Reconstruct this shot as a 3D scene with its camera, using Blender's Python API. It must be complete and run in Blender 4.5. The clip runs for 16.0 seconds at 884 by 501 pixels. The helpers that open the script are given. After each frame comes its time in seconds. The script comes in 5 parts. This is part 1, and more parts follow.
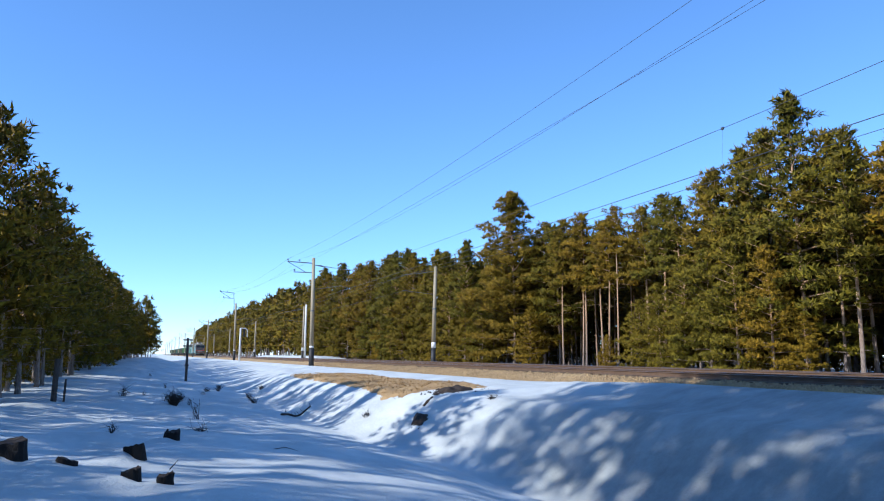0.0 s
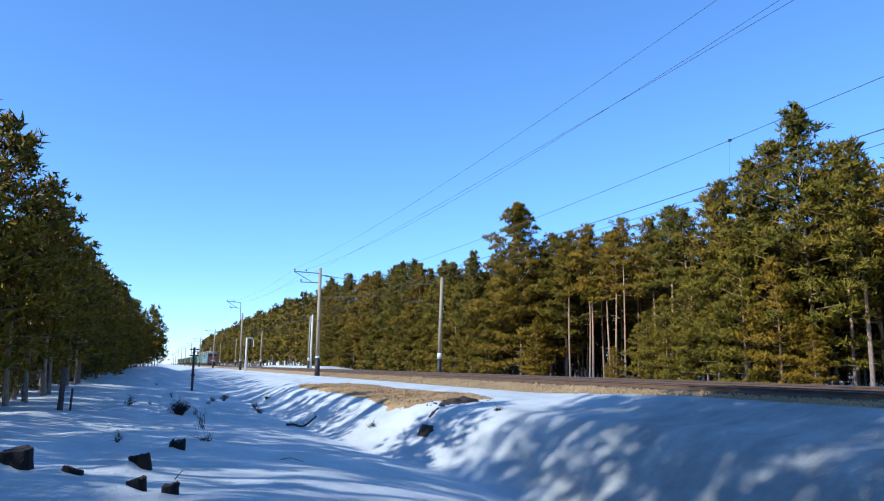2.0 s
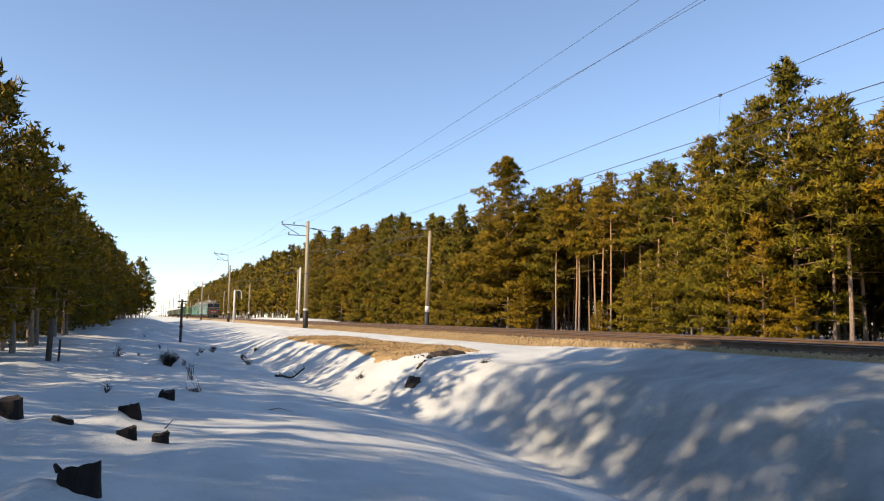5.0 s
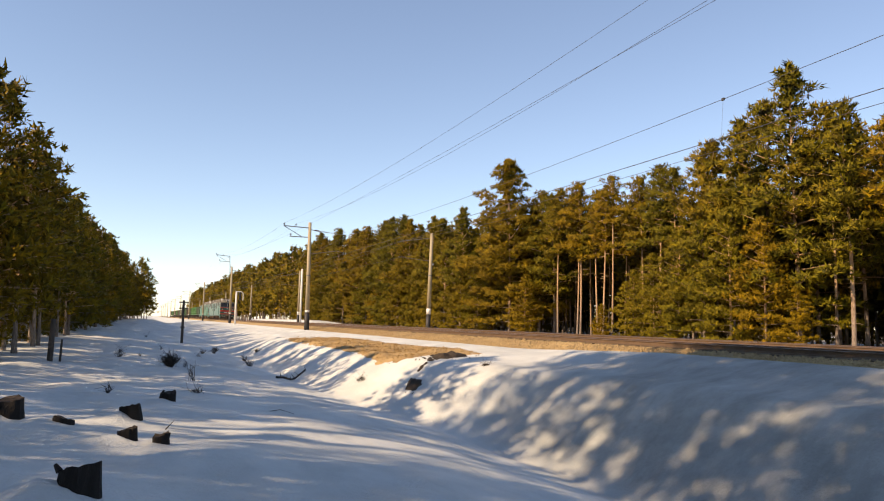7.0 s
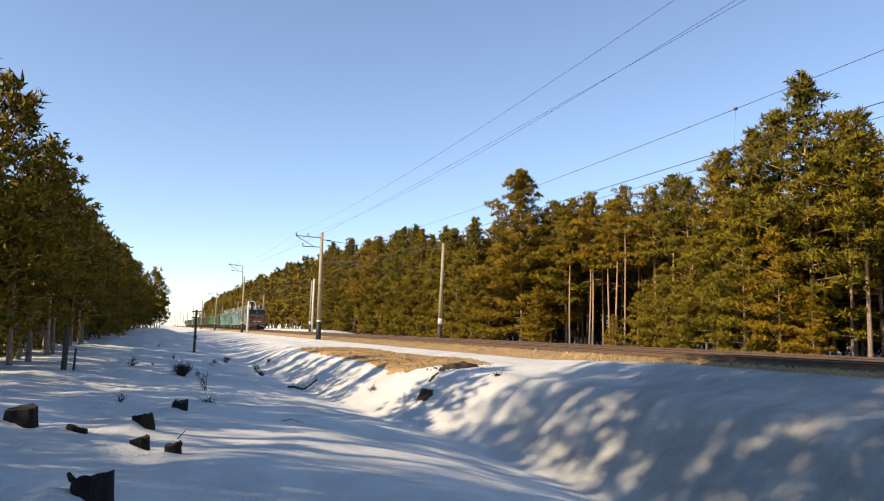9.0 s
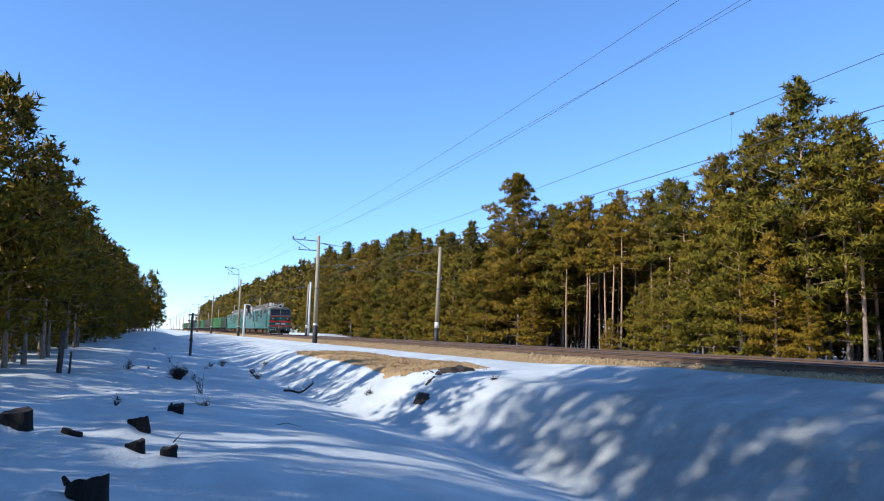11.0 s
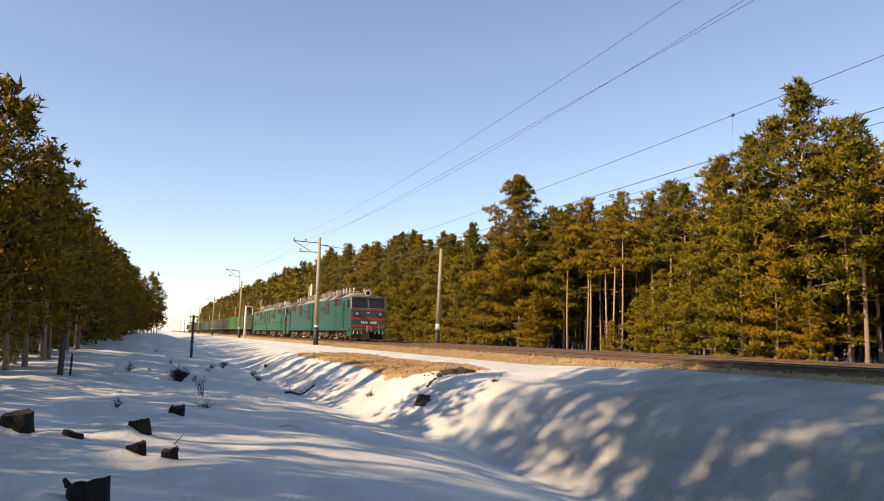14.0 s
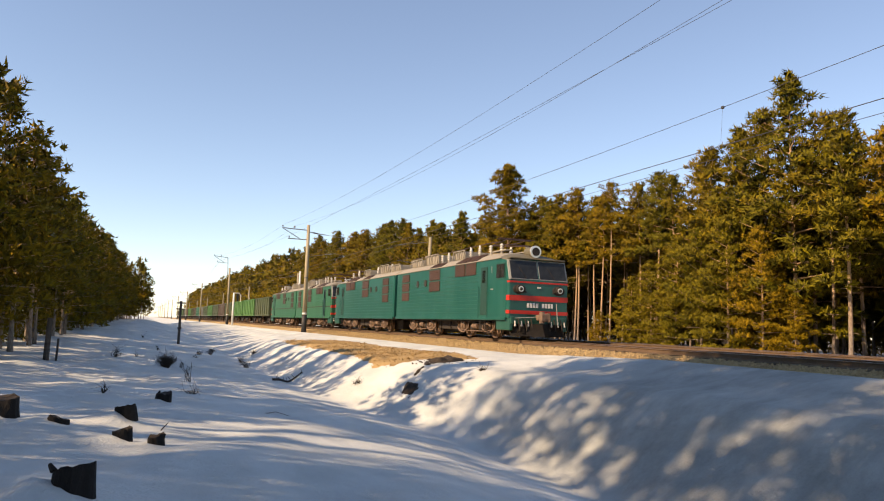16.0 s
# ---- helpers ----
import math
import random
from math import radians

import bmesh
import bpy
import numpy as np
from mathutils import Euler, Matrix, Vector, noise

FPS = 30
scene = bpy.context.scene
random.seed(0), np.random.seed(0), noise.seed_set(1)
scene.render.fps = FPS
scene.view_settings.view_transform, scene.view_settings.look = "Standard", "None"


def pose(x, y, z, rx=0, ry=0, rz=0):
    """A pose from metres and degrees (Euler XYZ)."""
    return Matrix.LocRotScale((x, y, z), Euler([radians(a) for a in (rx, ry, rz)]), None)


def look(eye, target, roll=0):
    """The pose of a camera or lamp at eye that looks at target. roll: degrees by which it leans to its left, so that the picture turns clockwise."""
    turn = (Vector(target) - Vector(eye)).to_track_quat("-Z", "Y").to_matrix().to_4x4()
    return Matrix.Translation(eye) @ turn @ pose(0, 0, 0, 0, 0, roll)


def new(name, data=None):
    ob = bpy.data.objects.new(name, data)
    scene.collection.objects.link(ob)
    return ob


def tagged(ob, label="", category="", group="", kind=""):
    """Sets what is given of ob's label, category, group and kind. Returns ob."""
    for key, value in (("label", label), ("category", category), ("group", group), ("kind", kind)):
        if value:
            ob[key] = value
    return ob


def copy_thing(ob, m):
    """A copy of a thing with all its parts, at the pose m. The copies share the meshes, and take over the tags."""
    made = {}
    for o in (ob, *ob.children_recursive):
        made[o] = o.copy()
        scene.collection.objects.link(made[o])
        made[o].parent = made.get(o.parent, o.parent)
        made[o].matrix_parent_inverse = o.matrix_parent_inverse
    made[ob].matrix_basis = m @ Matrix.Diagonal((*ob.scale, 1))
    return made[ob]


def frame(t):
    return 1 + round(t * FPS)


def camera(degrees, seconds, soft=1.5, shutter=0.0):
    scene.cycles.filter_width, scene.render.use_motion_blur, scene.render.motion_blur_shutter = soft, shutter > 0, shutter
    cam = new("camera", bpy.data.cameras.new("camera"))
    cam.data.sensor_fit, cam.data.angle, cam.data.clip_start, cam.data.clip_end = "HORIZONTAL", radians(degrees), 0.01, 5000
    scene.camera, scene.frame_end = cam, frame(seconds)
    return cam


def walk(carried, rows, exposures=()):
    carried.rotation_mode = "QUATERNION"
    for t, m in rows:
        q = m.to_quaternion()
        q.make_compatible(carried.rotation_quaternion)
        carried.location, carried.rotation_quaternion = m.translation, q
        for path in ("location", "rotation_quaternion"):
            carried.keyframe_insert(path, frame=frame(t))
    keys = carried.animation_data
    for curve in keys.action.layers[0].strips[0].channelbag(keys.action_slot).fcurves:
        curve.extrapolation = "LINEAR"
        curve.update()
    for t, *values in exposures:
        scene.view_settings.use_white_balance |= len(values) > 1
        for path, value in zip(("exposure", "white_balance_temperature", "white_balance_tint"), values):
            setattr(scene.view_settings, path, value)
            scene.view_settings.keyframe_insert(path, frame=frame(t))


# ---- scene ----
# World: +Y runs along the railway, +X across it, rail head at z = 0.

# ---- camera ----
cam = camera(62.6, 16.0, soft=1.1)
EYE = (0.0, 0.0, 0.5)
PATH = [(0, -21.73, 8.22, -0.30), (0.5, -21.03, 8.63, -0.04), (1, -21.76, 8.43, -0.55), (1.5, -21.25, 8.69, -0.76),
        (2, -21.26, 9.06, -0.63), (2.5, -21.42, 9.34, -0.41), (3, -21.31, 8.96, -0.36), (3.5, -20.93, 8.69, -1.33),
        (3.6, -21.33, 7.90, -1.25), (3.7, -21.86, 6.35, -1.1), (3.8, -21.50, 4.80, -0.95), (3.9, -21.50, 4.17, -0.9),
        (4, -21.48, 4.17, -0.88), (4.5, -22.12, 5.29, -0.80), (7, -22.13, 5.62, -1.24), (7.5, -21.66, 5.60, -1.33),
        (8, -21.28, 5.79, -1.26), (8.5, -21.28, 6.16, -1.38), (9, -21.23, 6.38, -1.38), (11.5, -21.54, 6.69, -1.49),
        (12, -21.54, 6.74, -1.45), (12.5, -21.24, 6.91, -1.34), (13, -21.02, 6.83, -1.28), (13.5, -21.47, 6.97, -1.51),
        (14, -21.42, 6.81, -1.46), (14.5, -21.10, 6.60, -1.56), (15, -21.33, 6.63, -1.60), (15.5, -21.44, 6.87, -1.66),
        (16, -22.34, 5.95, -1.98)]
TONE = [(0, 0.66, 4880, 9), (2, 0.62, 4750, 9), (3.5, 0.64, 4950, 10), (4.2, 0.67, 5100, 10), (4.7, 0.76, 6400, 12), (6.8, 0.80, 8000, 17), (8.6, 0.80, 7800, 17),
        (9.0, 0.78, 7100, 14), (9.3, 0.73, 6300, 12), (9.8, 0.66, 5200, 10), (11.2, 0.66, 5100, 10), (11.5, 0.74, 6300, 12), (11.9, 0.80, 7800, 17), (16, 0.82, 8050, 17)]
walk(cam, [(t, pose(*EYE, 90 + p, r, y)) for t, y, p, r in PATH], exposures=TONE)

# ---- sky and sun ----
SUN_EL, SUN_AZ = 34.0, 261.0      # azimuth clockwise from +Y
world = bpy.data.worlds.new("world")
scene.world = world
world.use_nodes = True
wn = world.node_tree.nodes
sky = wn.new("ShaderNodeTexSky")
sky.sky_type, sky.sun_disc = "NISHITA", False
sky.sun_elevation, sky.sun_rotation = radians(SUN_EL), radians(SUN_AZ)
sky.air_density, sky.dust_density, sky.ozone_density = 1.0, 0.0, 4.0
sky.altitude = 1200
wn["Background"].inputs["Strength"].default_value = 0.15
haze = wn.new("ShaderNodeGamma")      # thin even haze: softer fall from the horizon to the zenith
haze.inputs["Gamma"].default_value = 0.9
world.node_tree.links.new(sky.outputs[0], haze.inputs[0])
world.node_tree.links.new(haze.outputs[0], wn["Background"].inputs[0])
sun_data = bpy.data.lights.new("sun", "SUN")
sun_data.energy, sun_data.angle, sun_data.color = 4.1, radians(0.53), (1.0, 0.82, 0.60)
sun = new("sun", sun_data)
a, e = radians(SUN_AZ), radians(SUN_EL)
to_sun = Vector((math.sin(a) * math.cos(e), math.cos(a) * math.cos(e), math.sin(e)))
sun.matrix_world = look(to_sun * 100, (0, 0, 0))


# ---- materials ----
def material(name, build):
    m = bpy.data.materials.new(name)
    m.use_nodes = True
    nt = m.node_tree
    b = nt.nodes["Principled BSDF"]
    build(nt, b)
    return m


def node(nt, kind, **inputs):
    n = nt.nodes.new(kind)
    for k, v in inputs.items():
        n.inputs[k].default_value = v
    return n


def ramp(nt, src, stops):
    r = nt.nodes.new("ShaderNodeValToRGB")
    while len(r.color_ramp.elements) < len(stops):
        r.color_ramp.elements.new(0.5)
    for el, (p, c) in zip(r.color_ramp.elements, stops):
        el.position, el.color = p, (*c, 1)
    nt.links.new(src, r.inputs[0])
    return r.outputs[0]


def coords(nt, space="Object", scale=(1, 1, 1)):
    c = nt.nodes.new("ShaderNodeTexCoord")
    m = nt.nodes.new("ShaderNodeMapping")
    m.inputs["Scale"].default_value = scale
    nt.links.new(c.outputs[space], m.inputs[0])
    return m.outputs[0]


def noise_tex(nt, vec, scale, detail=4.0, rough=0.6):
    n = node(nt, "ShaderNodeTexNoise", Scale=scale, Detail=detail, Roughness=rough)
    nt.links.new(vec, n.inputs["Vector"])
    return n.outputs["Fac"]


def mixed(nt, fac, a_, b_, mode="MIX"):
    m = nt.nodes.new("ShaderNodeMix")
    m.data_type, m.blend_type = "RGBA", mode
    for k, v in ((0, fac), (6, a_), (7, b_)):
        if hasattr(v, "is_output"):
            nt.links.new(v, m.inputs[k])
        else:
            m.inputs[k].default_value = v if k == 0 else (*v, 1)
    return m.outputs[2]


def bump(nt, b, height, strength, distance):
    n = node(nt, "ShaderNodeBump", Strength=strength, Distance=distance)
    nt.links.new(height, n.inputs["Height"])
    nt.links.new(n.outputs[0], b.inputs["Normal"])


def surface(name, dark, light, scale, rough=0.7, metal=0.0, bump_size=0.01, fine=None, stretch=(1, 1, 1), space="Object", tint=0.0):
    """Two-scale varied surface between two colours; tint: spread from object to object."""
    def build(nt, b):
        v = coords(nt, space, stretch)
        big, small = noise_tex(nt, v, scale), noise_tex(nt, v, fine or scale * 9)
        c = ramp(nt, big, [(0.3, dark), (0.7, light)])
        c = mixed(nt, 0.45, c, ramp(nt, small, [(0.3, dark), (0.72, light)]))
        if tint:
            info = nt.nodes.new("ShaderNodeObjectInfo")
            g = ramp(nt, info.outputs["Random"], [(0, (1 - tint,) * 3), (1, (1,) * 3)])
            c = mixed(nt, 1.0, c, g, "MULTIPLY")
        nt.links.new(c, b.inputs["Base Color"])
        b.inputs["Roughness"].default_value, b.inputs["Metallic"].default_value = rough, metal
        bump(nt, b, small, 0.6, bump_size)
    return material(name, build)


def build_snow(nt, b):
    v = coords(nt)
    big, mid, small = noise_tex(nt, v, 0.35), noise_tex(nt, v, 2.2, 5), noise_tex(nt, v, 22, 4)
    c = ramp(nt, big, [(0.3, (0.53, 0.555, 0.545)), (0.7, (0.625, 0.65, 0.63))])
    dirt = ramp(nt, noise_tex(nt, v, 5.5, 8, 0.75), [(0.60, (0, 0, 0)), (0.80, (0.5, 0.5, 0.5))])
    c = mixed(nt, dirt, c, (0.42, 0.39, 0.36))
    crust = ramp(nt, noise_tex(nt, coords(nt, "Object", (1, 0.55, 1)), 0.85, 7, 0.62), [(0.36, (0.82, 0.83, 0.83)), (0.60, (1, 1, 1))])
    c = mixed(nt, 1.0, c, crust, "MULTIPLY")
    # old refrozen snow on the trackside bank: its shade painted in, mottled grey
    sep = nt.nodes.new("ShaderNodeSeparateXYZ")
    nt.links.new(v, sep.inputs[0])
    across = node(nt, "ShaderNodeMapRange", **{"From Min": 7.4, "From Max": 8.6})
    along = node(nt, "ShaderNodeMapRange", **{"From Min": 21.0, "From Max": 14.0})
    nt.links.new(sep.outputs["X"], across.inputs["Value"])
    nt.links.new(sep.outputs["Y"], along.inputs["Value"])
    bank_shade = nt.nodes.new("ShaderNodeMath")
    bank_shade.operation = "MULTIPLY"
    nt.links.new(across.outputs[0], bank_shade.inputs[0])
    nt.links.new(along.outputs[0], bank_shade.inputs[1])
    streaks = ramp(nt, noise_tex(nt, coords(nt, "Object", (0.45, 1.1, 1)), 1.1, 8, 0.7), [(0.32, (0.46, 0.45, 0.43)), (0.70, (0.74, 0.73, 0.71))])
    c = mixed(nt, bank_shade.outputs[0], c, mixed(nt, 1.0, c, streaks, "MULTIPLY"))
    nt.links.new(c, b.inputs["Base Color"])
    b.inputs["Roughness"].default_value = 0.75
    b.inputs["Specular IOR Level"].default_value = 0.25
    h = mixed(nt, 0.25, mid, small)
    bump(nt, b, h, 0.6, 0.11)


def build_ballast(nt, b):
    v = coords(nt)
    vor = node(nt, "ShaderNodeTexVoronoi", Scale=16.0)
    nt.links.new(v, vor.inputs["Vector"])
    c = mixed(nt, 0.5, ramp(nt, vor.outputs["Color"], [(0.15, (0.24, 0.16, 0.075)), (0.85, (0.60, 0.42, 0.19))]),
              ramp(nt, noise_tex(nt, v, 0.7, 6), [(0.3, (0.30, 0.20, 0.095)), (0.7, (0.54, 0.38, 0.175))]))
    nt.links.new(c, b.inputs["Base Color"])
    b.inputs["Roughness"].default_value = 0.95
    bump(nt, b, vor.outputs["Distance"], 0.9, 0.05)


def build_needles(single):
    """Needle shading: each tuft carries the direction in which its clump swells, so that clumps shade as round masses."""
    def build(nt, b):
        info = nt.nodes.new("ShaderNodeObjectInfo")
        geo = nt.nodes.new("ShaderNodeNewGeometry")
        c = ramp(nt, geo.outputs["Random Per Island"], [(0.0, (0.098, 0.070, 0.004)), (0.5, (0.176, 0.124, 0.005)), (1.0, (0.270, 0.184, 0.008))])
        tone = info.outputs["Random"] if single else noise_tex(nt, coords(nt), 0.22, 2)
        g = ramp(nt, tone, [(0.1 if single else 0.35, (0.74, 0.86, 0.85)), (0.5, (1, 1, 1)), (0.95 if single else 0.65, (1.2, 1.05, 0.85))])
        c = mixed(nt, 1.0, c, g, "MULTIPLY")
        patch = ramp(nt, noise_tex(nt, coords(nt), 1.1, 3), [(0.3, (0.72, 0.76, 0.8)), (0.7, (1.15, 1.12, 1.0))])
        c = mixed(nt, 1.0, c, patch, "MULTIPLY")
        nt.links.new(c, b.inputs["Base Color"])
        b.inputs["Roughness"].default_value = 0.65
        b.inputs["Specular IOR Level"].default_value = 0.12
        swell = nt.nodes.new("ShaderNodeAttribute")
        swell.attribute_name = "swell"
        turn = nt.nodes.new("ShaderNodeVectorTransform")
        turn.vector_type, turn.convert_from, turn.convert_to = "VECTOR", "OBJECT", "WORLD"
        nt.links.new(swell.outputs["Vector"], turn.inputs[0])
        part_ = nt.nodes.new("ShaderNodeVectorMath")
        part_.operation = "MULTIPLY_ADD"
        part_.inputs[1].default_value = (0.45, 0.45, 0.45)
        nt.links.new(geo.outputs["Normal"], part_.inputs[0])
        nt.links.new(turn.outputs[0], part_.inputs[2])
        nrm = nt.nodes.new("ShaderNodeVectorMath")
        nrm.operation = "NORMALIZE"
        nt.links.new(part_.outputs[0], nrm.inputs[0])
        nt.links.new(nrm.outputs[0], b.inputs["Normal"])
    return build


def build_bark(nt, b):
    v = coords(nt, "Object", (6, 6, 1.2))
    plates = noise_tex(nt, v, 3.0, 6, 0.7)
    low = ramp(nt, plates, [(0.35, (0.10, 0.075, 0.06)), (0.65, (0.32, 0.26, 0.21))])
    high = ramp(nt, plates, [(0.35, (0.28, 0.15, 0.07)), (0.65, (0.58, 0.39, 0.22))])
    c = nt.nodes.new("ShaderNodeTexCoord")
    s = nt.nodes.new("ShaderNodeSeparateXYZ")
    nt.links.new(c.outputs["Object"], s.inputs[0])
    f = node(nt, "ShaderNodeMapRange", **{"From Min": 1.5, "From Max": 6.0})
    nt.links.new(s.outputs["Z"], f.inputs["Value"])
    nt.links.new(mixed(nt, f.outputs[0], low, high), b.inputs["Base Color"])
    b.inputs["Roughness"].default_value = 0.9
    bump(nt, b, plates, 0.8, 0.03)


def paint(name, colour, wear, rough=0.42, streak=(1, 1, 0.25), amount=0.5, tint=0.0):
    """Old gloss paint, grimy and with faded streaks."""
    def build(nt, b):
        v = coords(nt, "Object", streak)
        big, small = noise_tex(nt, v, 0.9, 5), noise_tex(nt, v, 9, 6, 0.7)
        fade = tuple(min(1, x * 1.25 + 0.015) for x in colour)
        c = mixed(nt, ramp(nt, big, [(0.35, (0, 0, 0)), (0.7, (0.8, 0.8, 0.8))]), colour, fade)
        c = mixed(nt, ramp(nt, small, [(0.52, (0, 0, 0)), (0.78, (amount,) * 3)]), c, wear)
        if tint:
            info = nt.nodes.new("ShaderNodeObjectInfo")
            c = mixed(nt, 1.0, c, ramp(nt, info.outputs["Random"], [(0, (1 - tint,) * 3), (1, (1, 1, 1))]), "MULTIPLY")
        nt.links.new(c, b.inputs["Base Color"])
        b.inputs["Roughness"].default_value = rough
        b.inputs["Specular IOR Level"].default_value = 0.35
        bump(nt, b, big, 0.25, 0.02)
    return material(name, build)


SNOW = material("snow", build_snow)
BALLAST = material("ballast", build_ballast)
NEEDLES = material("pine needles", build_needles(True))
FAR_NEEDLES = material("pine needles of the woods", build_needles(False))
BARK = material("pine bark", build_bark)
EARTH = surface("dark bare earth", (0.014, 0.010, 0.007), (0.06, 0.042, 0.028), 2.5, 0.95, bump_size=0.06)
GRAVEL = surface("brown gravel and dead grass", (0.20, 0.125, 0.05), (0.50, 0.345, 0.155), 1.2, 0.95, bump_size=0.05, fine=24)
LITTER = surface("forest floor", (0.05, 0.035, 0.022), (0.16, 0.11, 0.065), 1.0, 0.95, bump_size=0.05)
RAIL = surface("rusty rail side", (0.07, 0.042, 0.024), (0.18, 0.115, 0.068), 4, 0.75, 0.2, 0.003)
RAILTOP = surface("polished rail head", (0.35, 0.34, 0.33), (0.55, 0.54, 0.52), 3, 0.28, 1.0, 0.001)
SLEEPER = surface("weathered sleeper", (0.09, 0.062, 0.038), (0.24, 0.17, 0.10), 3, 0.9, 0, 0.01, tint=0.4)
CONCRETE = surface("aged concrete", (0.27, 0.22, 0.14), (0.46, 0.385, 0.25), 1.4, 0.9, 0, 0.006, stretch=(2, 2, 0.5), tint=0.2)
WHITEWASH = surface("whitewashed concrete", (0.62, 0.60, 0.55), (0.80, 0.79, 0.75), 2.0, 0.85, 0, 0.004)
TAR = surface("black tar coating", (0.012, 0.012, 0.013), (0.035, 0.034, 0.034), 4, 0.6, 0, 0.004)
STEEL = surface("galvanised steel", (0.13, 0.13, 0.135), (0.26, 0.26, 0.26), 6, 0.55, 0.7, 0.002)
WIRE = surface("oxidised wire", (0.05, 0.05, 0.055), (0.10, 0.10, 0.10), 3, 0.6, 0.5, 0.001)
PORCELAIN = surface("brown porcelain", (0.05, 0.025, 0.015), (0.09, 0.045, 0.03), 8, 0.2, 0, 0.001)
WHITEPORC = surface("white porcelain", (0.55, 0.52, 0.46), (0.75, 0.72, 0.66), 8, 0.3, 0, 0.001)
STUMPWOOD = surface("wet cut pine wood", (0.012, 0.008, 0.005), (0.045, 0.029, 0.018), 6, 0.9, 0, 0.01)
STUMPBARK = surface("wet stump bark", (0.003, 0.0025, 0.002), (0.014, 0.010, 0.008), 9, 0.95, 0, 0.03, stretch=(1, 1, 0.35))
TWIG = surface("dry twigs", (0.015, 0.011, 0.008), (0.05, 0.036, 0.027), 10, 0.9)
OLDWOOD = surface("dark old wood", (0.03, 0.024, 0.02), (0.10, 0.08, 0.065), 5, 0.9, 0, 0.01, stretch=(3, 3, 0.4))


# ---- mesh tools ----
def mesh_of(name, verts, faces, mat, smooth=False):
    me = bpy.data.meshes.new(name)
    me.from_pydata([tuple(map(float, v)) for v in verts], [], [tuple(map(int, f)) for f in faces])
    for m in (mat if isinstance(mat, (list, tuple)) else [mat]):
        me.materials.append(m)
    if smooth:
        me.polygons.foreach_set("use_smooth", [True] * len(me.polygons))
    return me


def fast_tris(name, verts, tris, mat, swell=None):
    me = bpy.data.meshes.new(name)
    n, k = len(verts), len(tris)
    me.vertices.add(n)
    me.vertices.foreach_set("co", np.asarray(verts, dtype=np.float32).ravel())
    me.loops.add(k * 3)
    me.loops.foreach_set("vertex_index", np.asarray(tris, dtype=np.int32).ravel())
    me.polygons.add(k)
    me.polygons.foreach_set("loop_start", np.arange(0, k * 3, 3, dtype=np.int32))
    me.update(calc_edges=True)
    if swell is not None:
        me.attributes.new("swell", "FLOAT_VECTOR", "POINT").data.foreach_set("vector", np.asarray(swell, dtype=np.float32).ravel())
    me.materials.append(mat)
    return me


def thing(name, label, category, group="", kind="", at=None):
    ob = tagged(new(name), label, category, group, kind)
    if at is not None:
        ob.matrix_basis = at
    return ob


def part(name, bm, mat, parent, label="", smooth=False):
    me = bpy.data.meshes.new(name)
    bm.to_mesh(me)
    bm.free()
    for m in (mat if isinstance(mat, (list, tuple)) else [mat]):
        me.materials.append(m)
    if smooth:
        me.polygons.foreach_set("use_smooth", [True] * len(me.polygons))
    ob = new(name, me)
    ob.parent = parent
    return tagged(ob, label)


def shared(name, me, parent, m=None):
    ob = new(name, me)
    ob.parent = parent
    if m is not None:
        ob.matrix_basis = m
    return ob


def box(bm, x0, x1, y0, y1, z0, z1, bevel=0.0):
    r = bmesh.ops.create_cube(bm, size=1)
    bmesh.ops.scale(bm, vec=(x1 - x0, y1 - y0, z1 - z0), verts=r["verts"])
    bmesh.ops.translate(bm, vec=((x0 + x1) / 2, (y0 + y1) / 2, (z0 + z1) / 2), verts=r["verts"])
    if bevel:
        es = list({ed for v in r["verts"] for ed in v.link_edges})
        bmesh.ops.bevel(bm, geom=es, offset=bevel, segments=2, affect="EDGES", profile=0.5)
    return bm


def rod(bm, p, q, r0, r1=None, seg=8, caps=True):
    p, q = Vector(p), Vector(q)
    d = q - p
    m = Matrix.Translation((p + q) / 2) @ d.to_track_quat("Z", "Y").to_matrix().to_4x4()
    bmesh.ops.create_cone(bm, cap_ends=caps, segments=seg, radius1=r0, radius2=r0 if r1 is None else r1, depth=d.length, matrix=m)
    return bm


def ball(bm, c, r, seg=8, squash=1.0):
    bmesh.ops.create_uvsphere(bm, u_segments=seg, v_segments=max(4, seg // 2), radius=r,
                              matrix=Matrix.Translation(c) @ Matrix.Diagonal((1, 1, squash, 1)))
    return bm


def B():
    return bmesh.new()


# ---- lie of the land ----
def step(x, a_, b_):
    t = np.clip((x - a_) / (b_ - a_), 0, 1)
    return t * t * (3 - 2 * t)


def wave(x, y, seed, size):
    """Smooth bumps from a few crossing sines."""
    r = np.random.RandomState(seed)
    out = 0
    for k in range(7):
        th, ph, f = r.uniform(0, 2 * np.pi), r.uniform(0, 6.28), (0.7 + 0.25 * k) / size
        out = out + np.sin(2 * np.pi * f * (x * np.cos(th) + y * np.sin(th)) + ph) / (1 + 0.4 * k)
    return out / 3.5


# sawn stumps: x, y, radius, height, tilt
STUMPS = [(-0.42, 6.45, 0.165, 0.36, 4), (-1.52, 10.6, 0.2, 0.34, -3), (-0.9, 10.45, 0.13, 0.21, 5), (-0.08, 11.35, 0.155, 0.34, 6),
          (-0.12, 9.6, 0.125, 0.26, 5), (0.26, 9.4, 0.10, 0.22, -4), (0.45, 14.1, 0.145, 0.28, 5)]


